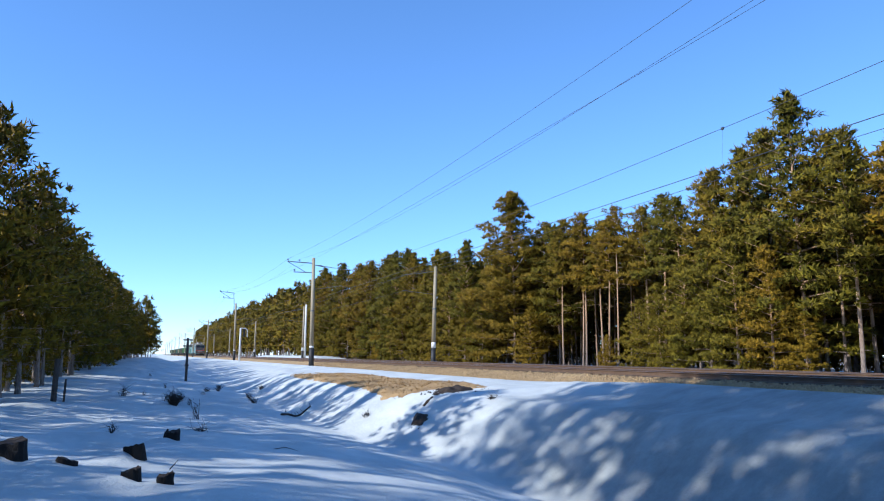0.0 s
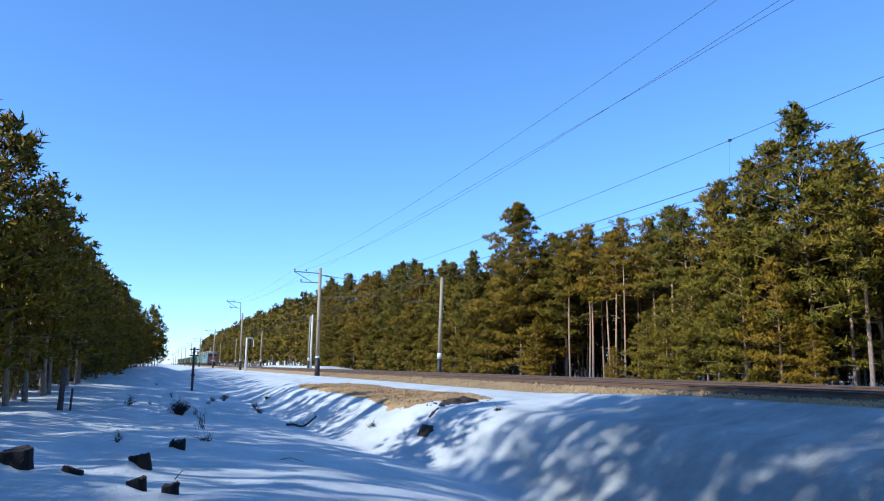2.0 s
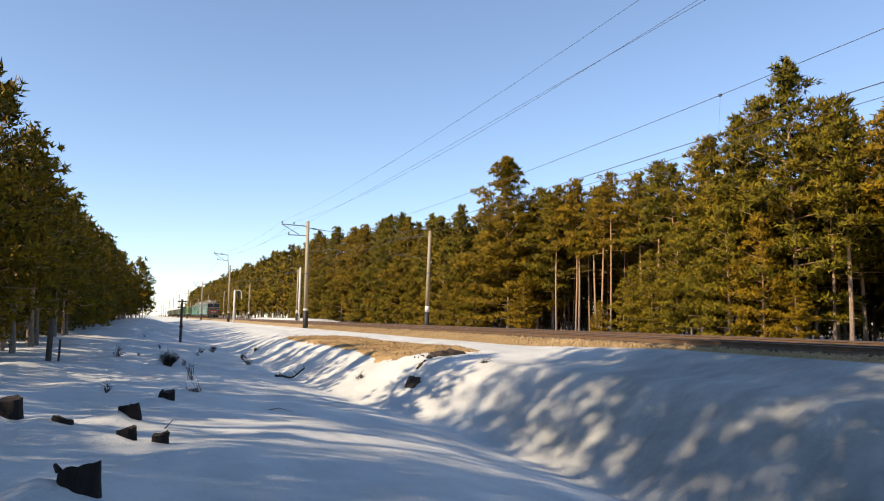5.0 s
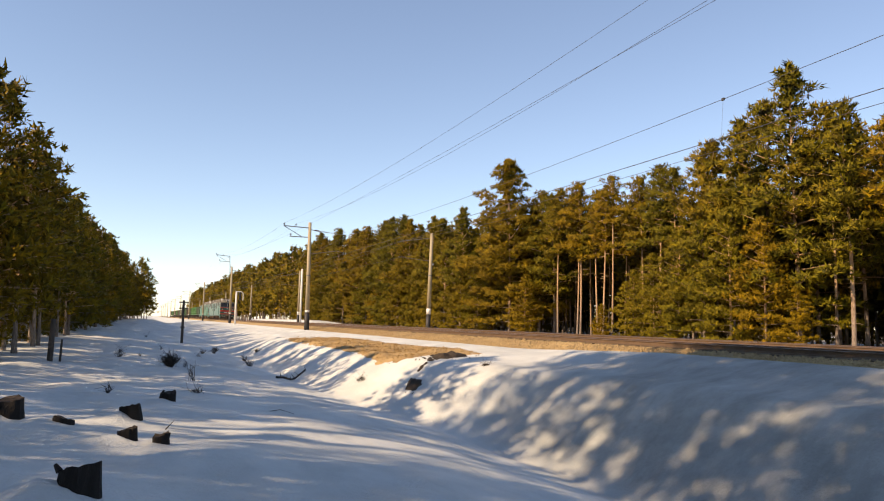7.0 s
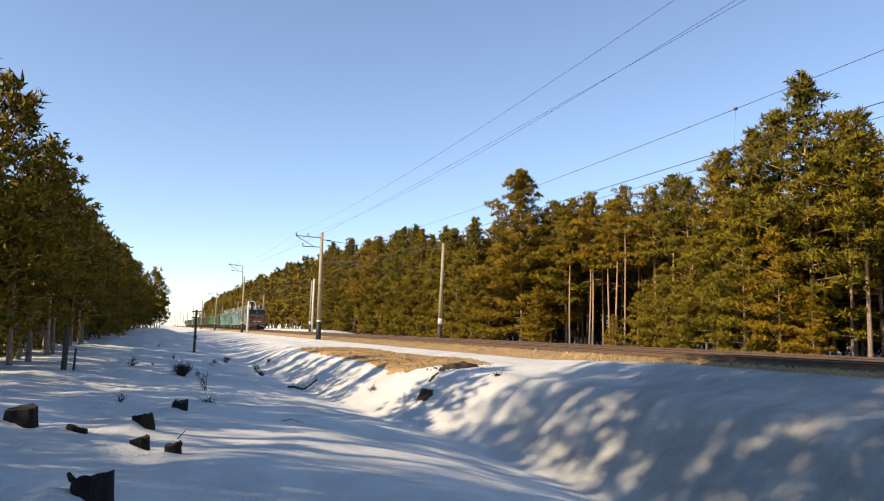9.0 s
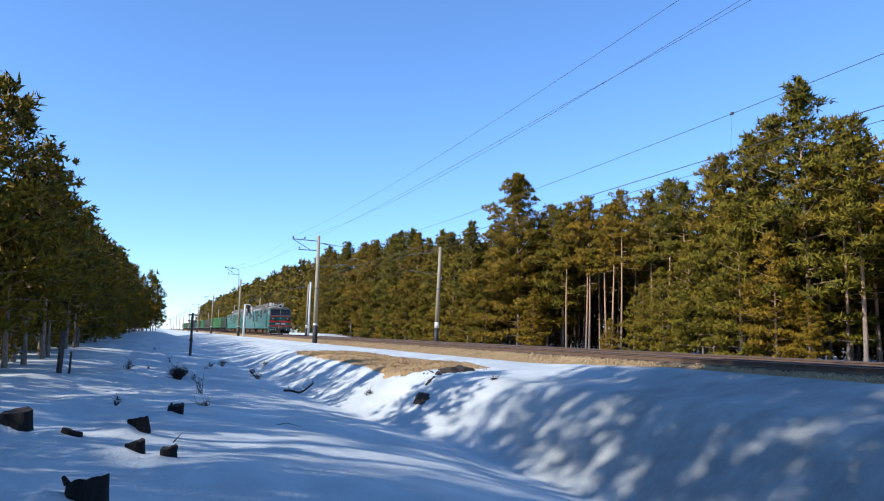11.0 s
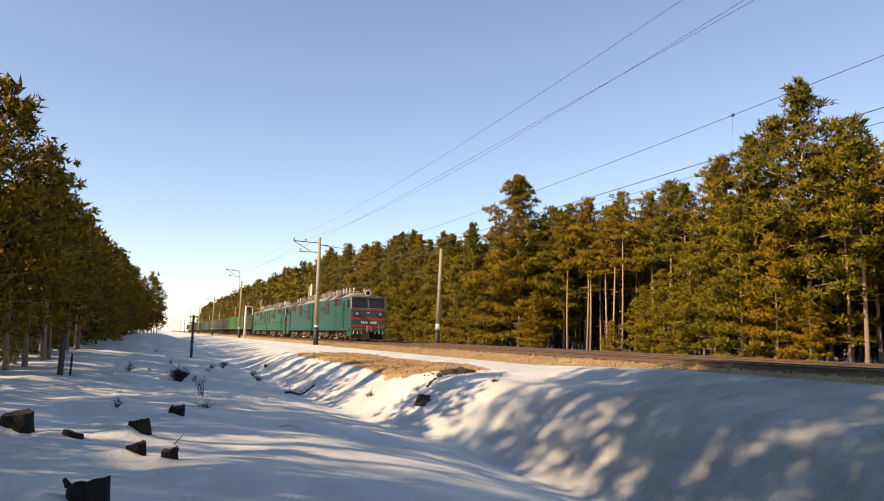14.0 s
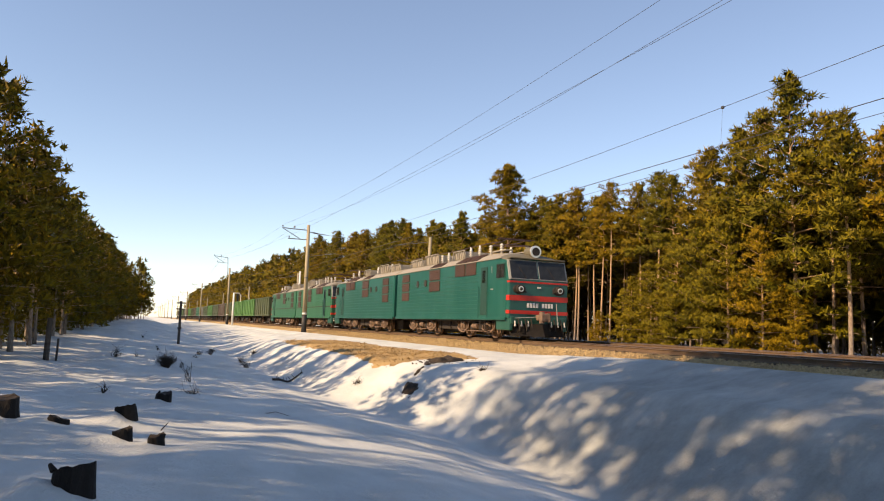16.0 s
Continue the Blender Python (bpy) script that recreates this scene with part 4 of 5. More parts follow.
def build_clutter():
    for k, (x, y, r, h, tilt) in enumerate(STUMPS):
        build_stump(x, y, r, h, tilt, 60 + k, "dark sawn tree stump standing in the snow" if k else "large rough tree stump with splintered dark bark")
    tw = B()
    rod(tw, (0, 0, 0), (0.09, 0.02, 0.1), 0.008, 0.003, 5)
    s_ = thing("twig", "small broken twig leaning on a stump", "twig", at=pose(0.3, 9.42, lay(0.3, 9.42) + 0.2))
    part("stem", tw, TWIG, s_)

    def scrub(name, label, x, y, height, spread, n, seed):
        rs = np.random.RandomState(seed)
        t = thing(name, label, "shrub", at=pose(x, y, lay(x, y)))
        b = B()
        for _ in range(n):
            th, f = rs.uniform(0, 6.28), rs.uniform(0.2, 1)
            tip = Vector((math.cos(th) * spread * f, math.sin(th) * spread * f, height * rs.uniform(0.35, 1)))
            mid = tip * 0.5 + Vector((rs.normal(0, 0.05), rs.normal(0, 0.05), 0.12 * height))
            rod(b, (rs.normal(0, 0.06), rs.normal(0, 0.06), -0.05), mid, 0.011, 0.008, 4)
            rod(b, mid, tip, 0.008, 0.003, 4)
            for _k in range(3):
                q = mid.lerp(tip, rs.uniform(0.1, 0.9))
                rod(b, q, q + Vector(rs.normal(0, 0.13, 3)), 0.005, 0.002, 3)
        tagged(part("brushwood", b, TWIG, t), kind="stuff")

    scrub("shrub", "dark tangled low shrub poking through snow", 0.97, 30.0, 0.55, 0.42, 150, 3)
    scrub("sapling", "thin leafless sapling standing in the snow", 1.42, 24.0, 0.7, 0.16, 7, 4)
    scrub("dry_weeds", "sparse dry weed stalks in the ditch snow", 1.22, 19.5, 0.16, 0.25, 12, 5)
    scrub("dry_weeds", "dark weed tuft on the embankment snow", 4.9, 37.0, 0.35, 0.35, 24, 6)
    scrub("dry_weeds", "low weed stalks near the wood's edge", -0.9, 33.0, 0.5, 0.3, 14, 8)
    rs = np.random.RandomState(9)
    for x, y in ((-0.1, 36), (0.9, 44), (1.6, 31), (-0.6, 15.6), (0.2, 60), (2.7, 40)):
        scrub("dry_weeds", "tiny weed stalks sticking out of snow", x, y, rs.uniform(0.18, 0.5), 0.1, 6, int(x * 10) + 40)
    # fallen branch on the snowy bank
    f = thing("fallen_branch", "dark fallen branch half buried on the bank", "branch")
    over = lambda x, y, h: Vector((x, y, float(ground_z(x, y)) + h))
    line = [over(4.75 + 0.16 * k, 28.3 + 0.10 * k + rs.normal(0, 0.05), 0.05 + rs.uniform(0, 0.05) + 0.03 * max(0, k - 4)) for k in range(9)]
    v, t = tube(line, np.linspace(0.05, 0.03, 9), 6)
    shared("bough", fast_tris("bough", v, t, TWIG), f)
    for q in line[1:]:
        part("side_twig", rod(B(), q, q + Vector((rs.normal(0, 0.14), rs.normal(0, 0.14), rs.uniform(0.05, 0.22))), 0.016, 0.005, 4), TWIG, f)
    for x, y, h in ((3.95, 46.0, 0.4), (3.2, 44.5, 0.3), (5.0, 40.0, 0.35), (4.4, 50.0, 0.3), (6.2, 44.0, 0.3), (9.4, 19.6, 0.1), (6.9, 24.0, 0.15)):
        scrub("dry_weeds", "small dark weed tuft on the snowy bank", x, y, h, h * 0.7, 18, int(10 * y))
    # crumbs of earth below the washout
    n = 40
    cx, cy = 9.3 + rs.normal(0, 0.5, n), 22.4 + rs.normal(0, 0.45, n)
    base = np.array([[1, 0, -.4], [-.5, .87, -.4], [-.5, -.87, -.4], [0.1, 0, 0.8]])
    V = base[None] * rs.uniform(0.6, 1.4, (n, 4, 3)) * rs.uniform(0.015, 0.05, n)[:, None, None] + np.stack([cx, cy, ground_z(cx, cy) + 0.015], 1)[:, None]
    Tt = np.array([[0, 1, 3], [1, 2, 3], [2, 0, 3]])[None] + 4 * np.arange(n)[:, None, None]
    tagged(new("earth_crumbs", fast_tris("earth_crumbs", V.reshape(-1, 3), Tt.reshape(-1, 3), EARTH)), "dark crumbs of earth strewn over the snowy bank", "earth", kind="stuff")
    f = thing("fallen_branch", "thin stick lying on the smooth snow", "branch", at=pose(2.4, 14.2, lay(2.4, 14.2) + 0.06))
    part("bough", rod(rod(B(), (-0.15, 0, 0), (0.1, 0.1, 0.02), 0.009, 0.006, 5), (0.1, 0.1, 0.02), (0.3, -0.25, -0.02), 0.006, 0.003, 5), TWIG, f)


# ---- the train ----
TEAL = paint("teal green locomotive paint", (0.005, 0.078, 0.064), (0.025, 0.075, 0.06), 0.3, amount=0.5)
TEAL2 = paint("leaf green locomotive paint", (0.012, 0.10, 0.050), (0.04, 0.085, 0.05), 0.42, amount=0.6)
DOOR = paint("dark green door paint", (0.006, 0.040, 0.030), (0.03, 0.04, 0.03), 0.5)
TEALFRONT = paint("green cab front paint", (0.008, 0.068, 0.052), (0.05, 0.07, 0.05), 0.42)
ROOF = paint("grey roof paint", (0.26, 0.235, 0.185), (0.16, 0.12, 0.09), 0.6, amount=0.7)
DOME = paint("khaki cab roof paint", (0.12, 0.108, 0.072), (0.10, 0.07, 0.05), 0.6, amount=0.6)
RED = paint("red stripe paint", (0.46, 0.022, 0.012), (0.30, 0.05, 0.03), 0.4, amount=0.4)
LOUVRE = paint("rust brown louvre paint", (0.055, 0.028, 0.019), (0.035, 0.026, 0.02), 0.6, amount=0.6)
BOGIE = surface("dusty bogie steel", (0.05, 0.034, 0.026), (0.30, 0.20, 0.14), 5, 0.8, 0.2, 0.01)
UNDER = surface("black underframe", (0.010, 0.009, 0.008), (0.045, 0.035, 0.028), 4, 0.8, 0.1, 0.01)
CHROME = surface("bright lamp ring", (0.55, 0.52, 0.46), (0.8, 0.77, 0.7), 8, 0.3, 0.6, 0.001)
CREAM = surface("cream frame paint", (0.50, 0.49, 0.42), (0.66, 0.64, 0.56), 5, 0.5, 0, 0.002)
FRAME = surface("grey window frame", (0.20, 0.21, 0.19), (0.32, 0.32, 0.29), 5, 0.5, 0, 0.002)
PLATE = surface("white raised lettering", (0.6, 0.6, 0.56), (0.78, 0.77, 0.72), 8, 0.5, 0, 0.001)


def build_glass(nt, b):
    v = coords(nt)
    nt.links.new(ramp(nt, noise_tex(nt, v, 3), [(0.3, (0.012, 0.014, 0.016)), (0.7, (0.03, 0.034, 0.036))]), b.inputs["Base Color"])
    b.inputs["Roughness"].default_value, b.inputs["IOR"].default_value = 0.08, 1.38


GLASS = material("dark cab glass", build_glass)
HALF = 1.55           # half width of the body
FLOOR, EAVE, CROWN = 0.98, 3.78, 4.25
BODY = 15.75          # length of one section's body


def roof_z(x):
    return EAVE + (CROWN - EAVE) * (1 - (abs(x) / HALF) ** 2.6)


def body_loft(bm, stations):
    """Skin through cross-sections: (y, half width, floor, eave, crown)."""
    rings = []
    for y, hw, z0, ze, zc in stations:
        ring = [(-hw, y, z0), (-hw, y, z0 + 0.25), (-hw, y, (z0 + ze) / 2), (-hw, y, ze - 0.05)]
        for k in range(9):
            x = -1 + k / 4
            ring.append((x * hw * 0.985, y, ze + (zc - ze) * (1 - abs(x) ** 2.6)))
        ring += [(hw, y, ze - 0.05), (hw, y, (z0 + ze) / 2), (hw, y, z0 + 0.25), (hw, y, z0)]
        rings.append([bm.verts.new(p) for p in ring])
    y_of = lambda ring: ring[0].co.y
    for a_, b_ in zip(rings, rings[1:]):
        n = len(a_)
        for i in range(n):
            f = bm.faces.new((a_[i], a_[(i + 1) % n], b_[(i + 1) % n], b_[i]))
            f.material_index = (2 if y_of(a_) < 1.2 else 1) if 3 <= i <= 11 and y_of(a_) > 0.2 else 0
    for ring, flip in ((rings[0], False), (rings[-1], True)):
        bm.faces.new(ring if flip else ring[::-1])
    bmesh.ops.recalc_face_normals(bm, faces=bm.faces)
    return bm


WHEELS = []


def build_wheelset(parent, y, r=0.625, moving=True):
    ax = B()
    rod(ax, (-0.85, 0, 0), (0.85, 0, 0), 0.09, seg=10)
    w = part("wheelset", ax, UNDER, parent)
    for sx in (-1, 1):
        b = B()
        rod(b, (sx * 0.73, 0, 0), (sx * 0.87, 0, 0), r, seg=28)
        rod(b, (sx * 0.70, 0, 0), (sx * 0.73, 0, 0), r + 0.03, seg=28)
        rod(b, (sx * 0.87, 0, 0), (sx * 0.91, 0, 0), 0.2, 0.14, 12)
        for k in range(5):
            th = k * 1.2566
            rod(b, (sx * 0.88, 0.36 * math.cos(th), 0.36 * math.sin(th)), (sx * 0.895, 0.36 * math.cos(th), 0.36 * math.sin(th)), 0.09, seg=8)
        part("wheel", b, BOGIE, w)
    w.matrix_basis = pose(0, y, r)
    if moving:
        WHEELS.append((w, y, r))
    return w


def louvre(parent, y0, y1, z0, z1, roof=False):
    """Framed slatted grille on the near and far side."""
    for sx in (-1, 1):
        b = B()
        if not roof:
            xs = sx * (HALF + 0.012)
            box(b, xs - 0.02, xs + 0.02, y0, y1, z0, z1)
            n = max(3, int((z1 - z0) / 0.09))
            for k in range(n):
                z = z0 + (k + 0.5) * (z1 - z0) / n
                box(b, xs - 0.035, xs + 0.035, y0 + 0.04, y1 - 0.04, z - 0.012, z + 0.012)
            o = part("louvre", b, LOUVRE, parent, "rust brown louvre grille")
        else:
            # grille standing at the roof's shoulder, leaning inward
            box(b, -0.03, 0.03, y0, y1, 0, z1 - z0)
            for k in range(6):
                z = (k + 0.5) * (z1 - z0) / 6
                box(b, -0.05, 0.05, y0 + 0.04, y1 - 0.04, z - 0.012, z + 0.012)
            o = part("louvre", b, LOUVRE, parent, "rust brown roof grille")
            o.matrix_basis = pose(sx * (HALF - 0.02), 0, z0, 0, -sx * 60, 0)


def build_section(cab_label):
    """One locomotive half: cab face at y = 0, gangway end at y = BODY."""
    s_ = thing("locomotive", cab_label, "locomotive", "locomotive halves")
    # body with a raked cab face
    bm = B()
    body_loft(bm, [(0.0, 1.49, 0.98, 2.62, 2.70), (0.02, 1.52, 0.98, 2.66, 2.80), (0.30, 1.50, FLOOR, 3.62, 3.70), (0.36, 1.52, FLOOR, 3.68, 3.80), (0.62, 1.535, FLOOR, 3.72, 3.94), (1.3, HALF, FLOOR, EAVE, 4.08), (3.0, HALF, FLOOR, EAVE, CROWN), (BODY - 0.1, HALF, FLOOR, EAVE, CROWN), (BODY, HALF - 0.06, FLOOR, EAVE - 0.05, CROWN - 0.06)])
    part("body", bm, [TEAL, ROOF, DOME], s_, "teal green ribbed steel body")
    # horizontal pressed ribs on the sides
    for sx in (-1, 1):
        rb = B()
        for k in range(11):
            z = 1.25 + k * 0.19
            rod(rb, (sx * (HALF + 0.002), 3.3, z), (sx * (HALF + 0.002), BODY - 0.3, z), 0.014, seg=4)
        part("side_ribs", rb, TEAL, s_)
        sill = B()
        box(sill, sx * HALF - 0.06, sx * HALF + 0.045, 0.25, BODY - 0.05, FLOOR - 0.10, FLOOR + 0.03, 0.012)
        part("sill", sill, TEAL, s_)
        gut = B()
        rod(gut, (sx * (HALF + 0.02), 0.8, EAVE - 0.03), (sx * (HALF + 0.02), BODY - 0.05, EAVE - 0.03), 0.032, seg=6)
        part("gutter", gut, ROOF, s_)
        # cab side window and door
        win = B()
        box(win, sx * (HALF - 0.02) - 0.02, sx * (HALF - 0.02) + 0.035, 0.42, 1.30, 2.74, 3.54, 0.02)
        wf = part("side_window", win, TEALFRONT, s_, "green framed cab side window")
        for ya, yb in ((0.47, 0.84), (0.89, 1.25)):
            part("pane", box(B(), sx * (HALF + 0.022) - 0.008, sx * (HALF + 0.022) + 0.008, ya, yb, 2.84, 3.46), GLASS, wf)
        d = B()
        box(d, sx * HALF - 0.03, sx * HALF + 0.018, 2.25, 2.95, 1.12, 3.42, 0.012)
        door = part("door", d, DOOR, s_, "dark green cab door")
        part("door_window", box(B(), sx * (HALF + 0.02) - 0.01, sx * (HALF + 0.02) + 0.01, 2.42, 2.78, 2.65, 3.25), GLASS, door)
        for y in (2.12, 3.08):
            part("handrail", rod(B(), (sx * (HALF + 0.07), y, 1.0), (sx * (HALF + 0.07), y, 2.5), 0.016, seg=6), TEALFRONT, s_)
        part("marking", box(B(), sx * (HALF + 0.01) - 0.006, sx * (HALF + 0.01) + 0.006, 1.75, 1.80, 3.1, 3.4), FRAME, s_, "small white marking bar")
        part("marking", box(B(), sx * (HALF + 0.01) - 0.006, sx * (HALF + 0.01) + 0.006, 1.6, 1.9, 2.30, 2.35), FRAME, s_, "small white marking bar")
        part("corner_skirt", box(B(), sx * 1.4 - 0.1, sx * 1.4 + 0.1, -0.02, 1.35, 0.42, 0.97, 0.05), TEALFRONT, s_, "green corner skirt")
        st = B()
        for z in (0.35, 0.62, 0.88):
            box(st, sx * (HALF - 0.05) - 0.09, sx * (HALF - 0.05) + 0.09, 2.3, 2.9, z, z + 0.03)
        box(st, sx * HALF - 0.05, sx * HALF - 0.02, 2.3, 2.33, 0.35, 1.0)
        box(st, sx * HALF - 0.05, sx * HALF - 0.02, 2.87, 2.9, 0.35, 1.0)
        part("step", st, UNDER, s_)
        # portholes
        for y in (10.5, 11.8):
            part("porthole", rod(B(), (sx * (HALF - 0.02), y, 2.95), (sx * (HALF + 0.03), y, 2.95), 0.2, seg=16), UNDER, s_, "dark round porthole")
    for y0, y1 in ((3.55, 4.8), (4.9, 6.15)):
        louvre(s_, y0, y1, 3.10, 3.70)
        louvre(s_, y0, y1, 3.80, 4.5, roof=True)
    for z0, z1 in ((2.45, 3.0), (3.08, 3.66)):
        louvre(s_, 8.3, 9.9, z0, z1)
    louvre(s_, 8.3, 9.9, 3.80, 4.3, roof=True)
    for z0, z1 in ((2.0, 2.5), (2.58, 3.08), (3.16, 3.62)):
        louvre(s_, 13.3, 14.6, z0, z1)
    # cab face: windscreens on the rake, belts, lamps
    rake = math.degrees(math.atan2(0.32, 1.06))
    for sx in (-1, 1):
        b = B()
        box(b, -0.735, 0.735, -0.03, 0.03, 0, 0.96, 0.02)
        fr = part("windscreen", b, FRAME, s_, "grey framed windscreen")
        fr.matrix_basis = pose(sx * 0.745, 0.02, 2.74, -rake, 0, -sx * 1)
        part("pane", box(B(), -0.69, 0.69, -0.045, -0.02, 0.05, 0.90, 0.01), GLASS, fr)
        part("wiper", rod(B(), (0.1, -0.06, 0.02), (-0.25, -0.06, 0.6), 0.012, seg=5), UNDER, fr)
        pil = B()
        rod(pil, (sx * 1.505, 0.03, 2.72), (sx * 1.50, 0.33, 3.66), 0.04, seg=8)
        part("corner_pillar", pil, FRAME, s_, "pale painted corner pillar")
        part("lamp_plate", ball(B(), (0, 0, 0), 0.5, 16, 0.44), UNDER, s_, "black oval plate round the lamp").matrix_basis = Matrix.LocRotScale((sx * 1.03, -0.01, 2.3), None, (0.66, 0.13, 1.0))
        part("lamp_bracket", rod(B(), (sx * 0.85, -0.08, 2.26), (sx * 0.68, -0.05, 2.16), 0.022, seg=6), UNDER, s_)
        lamp = B()
        rod(lamp, (sx * 1.02, 0.1, 2.3), (sx * 1.02, -0.16, 2.3), 0.2, 0.19, 18)
        lo = part("buffer_lamp", lamp, UNDER, s_, "dark lamp housing")
        ring = B()
        rod(ring, (sx * 1.02, -0.16, 2.3), (sx * 1.02, -0.19, 2.3), 0.125, seg=18)
        part("lamp_ring", ring, CHROME, lo, "pale lamp ring")
        part("lens", ball(B(), (sx * 1.02, -0.185, 2.3), 0.085, 12, 1.0), UNDER, lo)
    for z0, z1 in ((2.59, 2.67), (1.78, 2.02), (1.18, 1.34)):
        b = B()
        for sx in (-1, 1):
            box(b, sx * 1.525 - 0.012, sx * 1.525 + 0.012, -0.012, 0.3 if z0 < 2 else 0.25, z0, z1)
        box(b, -1.53, 1.53, -0.022, 0.0, z0, z1)
        part("belt", b, RED, s_, "bright red painted belt")
    # raised running number shown as plain bars
    for k in range(9):
        if k == 4:
            continue
        x = -0.62 + k * 0.155
        part("number_bar", box(B(), x, x + 0.11, -0.035, -0.015, 1.48, 1.68), PLATE, s_, "white raised bar")
    part("emblem", box(B(), -0.1, 0.1, -0.03, -0.012, 2.36, 2.44, 0.01), CREAM, s_)
    vz = B()
    box(vz, -1.46, 1.46, 0.12, 0.5, 3.70, 3.76, 0.02)
    part("visor", vz, DOME, s_, "grey roof visor over the windscreens")
    sl = B()
    rod(sl, (0, 1.1, 4.10), (0, 0.42, 4.10), 0.25, 0.27, 20)
    hl = part("searchlight", sl, DOME, s_, "round roof searchlight housing", smooth=False)
    ring = B()
    rod(ring, (0, 0.43, 4.10), (0, 0.35, 4.10), 0.29, 0.28, 24)
    part("lamp_ring", ring, CHROME, hl, "pale lamp ring")
    part("lens", rod(B(), (0, 0.355, 4.10), (0, 0.34, 4.10), 0.20, seg=20), UNDER, hl, "dark lamp glass")
    # front gear
    part("buffer_beam", box(B(), -1.45, 1.45, -0.08, 0.3, 0.72, 1.04, 0.03), TEALFRONT, s_, "green buffer beam")
    cp = B()
    box(cp, -0.16, 0.16, -0.62, 0.1, 0.9, 1.16, 0.04)
    box(cp, -0.28, 0.10, -0.78, -0.5, 0.86, 1.22, 0.05)
    part("coupler", cp, BOGIE, s_, "rusty automatic coupler")
    part("coupler_jaw", rod(rod(B(), (-0.18, -0.62, 0.78), (-0.18, -0.62, 1.30), 0.12, seg=10), (0.12, -0.7, 0.84), (0.12, -0.7, 1.24), 0.09, seg=10), BOGIE, s_, "rusty coupler jaw")
    for x in (-1.28, -0.95, -0.6, 0.6, 0.95, 1.28):
        part("hose_cock", rod(ball(B(), (x, -0.15, 0.66), 0.055), (x, -0.14, 0.86), (x, -0.15, 0.66), 0.028, seg=6), WHITEPORC, s_, "pale hose cock")
    part("coupler_lever", rod(rod(B(), (-1.3, -0.2, 0.98), (-0.3, -0.3, 1.05), 0.02, seg=6), (0.85, -0.14, 1.7), (0.9, -0.2, 0.7), 0.022, seg=6), FRAME, s_)
    pl = B()
    vs = [pl.verts.new(p) for p in ((-1.4, 0.25, 0.75), (0, -0.35, 0.75), (1.4, 0.25, 0.75), (1.4, 0.1, 0.18), (0, -0.62, 0.18), (-1.4, 0.1, 0.18))]
    pl.faces.new((vs[0], vs[1], vs[4], vs[5]))
    pl.faces.new((vs[1], vs[2], vs[3], vs[4]))
    bmesh.ops.solidify(pl, geom=pl.faces[:], thickness=0.03)
    part("plough", pl, UNDER, s_, "black slatted snow plough")
    for x in (-1.1, -0.75, -0.45, 0.45, 0.75, 1.1):
        h = B()
        pts = [Vector((x, -0.1, 0.95)), Vector((x, -0.22, 0.7)), Vector((x + 0.03, -0.24, 0.45)), Vector((x + 0.08, -0.14, 0.4))]
        for p, q in zip(pts, pts[1:]):
            rod(h, p, q, 0.03, seg=6)
        part("air_hose", h, UNDER, s_, "black air hose")
    # running gear
    uf = B()
    box(uf, -1.2, 1.2, 0.4, BODY - 0.3, 0.80, 1.0)
    part("underframe", uf, UNDER, s_)
    # plain black block added to stand for the dark below the floor
    part("underfloor_gear", box(B(), -0.6, 0.6, 0.9, BODY - 0.6, 0.2, 0.82, 0.05), UNDER, s_)
    for y0, y1 in ((6.55, 7.55), (7.7, 8.9), (9.05, 9.4)):
        eq = B()
        box(eq, -1.1, 1.1, y0, y1, 0.36, 0.86, 0.04)
        part("equipment_box", eq, UNDER, s_)
    for c in (4.1, 11.6):
        bg = B()
        for sx in (-1, 1):
            x = sx * 1.12
            box(bg, x - 0.07, x + 0.07, c - 2.3, c + 2.3, 0.66, 0.88, 0.03)
            box(bg, x - 0.09, x + 0.09, c - 0.75, c + 0.75, 0.40, 0.66, 0.03)
        bo = part("bogie", bg, UNDER, s_, "black bogie frame")
        for dy in (-1.5, 1.5):
            part("traction_motor", box(B(), -0.62, 0.62, c + dy * 0.62 - 0.5, c + dy * 0.62 + 0.5, 0.22, 0.86, 0.08), UNDER, s_)
        for sx in (-1, 1):
            for dy in (-1.5, 1.5):
                bx = B()
                box(bx, sx * 1.16 - 0.14, sx * 1.16 + 0.14, c + dy - 0.22, c + dy + 0.22, 0.40, 0.82, 0.07)
                box(bx, sx * 1.2 - 0.05, sx * 1.2 + 0.05, c + dy - 0.62, c + dy + 0.62, 0.34, 0.42, 0.03)
                rod(bx, (sx * 1.28, c + dy, 0.62), (sx * 1.36, c + dy, 0.62), 0.15, 0.12, 12)
                part("axle_box", bx, BOGIE, bo)
                sp = B()
                for k in (-0.44, 0.44):
                    for j in range(6):
                        z = 0.42 + j * 0.055
                        rod(sp, (sx * 1.2, c + dy + k, z), (sx * 1.2, c + dy + k, z + 0.032), 0.075, seg=10)
                part("spring", sp, BOGIE, bo)
                lf = B()      # leaf spring bowed under the axle box
                for j in range(8):
                    q0, q1 = -1 + j / 4, -1 + (j + 1) / 4
                    rod(lf, (sx * 1.27, c + dy + 0.66 * q0, 0.26 + 0.20 * q0 * q0), (sx * 1.27, c + dy + 0.66 * q1, 0.26 + 0.20 * q1 * q1), 0.042, seg=6)
                part("leaf_spring", lf, BOGIE, bo)
                for k in (-0.66, 0.66):
                    part("spring_hanger", rod(B(), (sx * 1.27, c + dy + k, 0.44), (sx * 1.22, c + dy + k * 0.94, 0.80), 0.03, seg=6), BOGIE, bo)
        for dy in (-1.5, 1.5):
            build_wheelset(s_, c + dy)
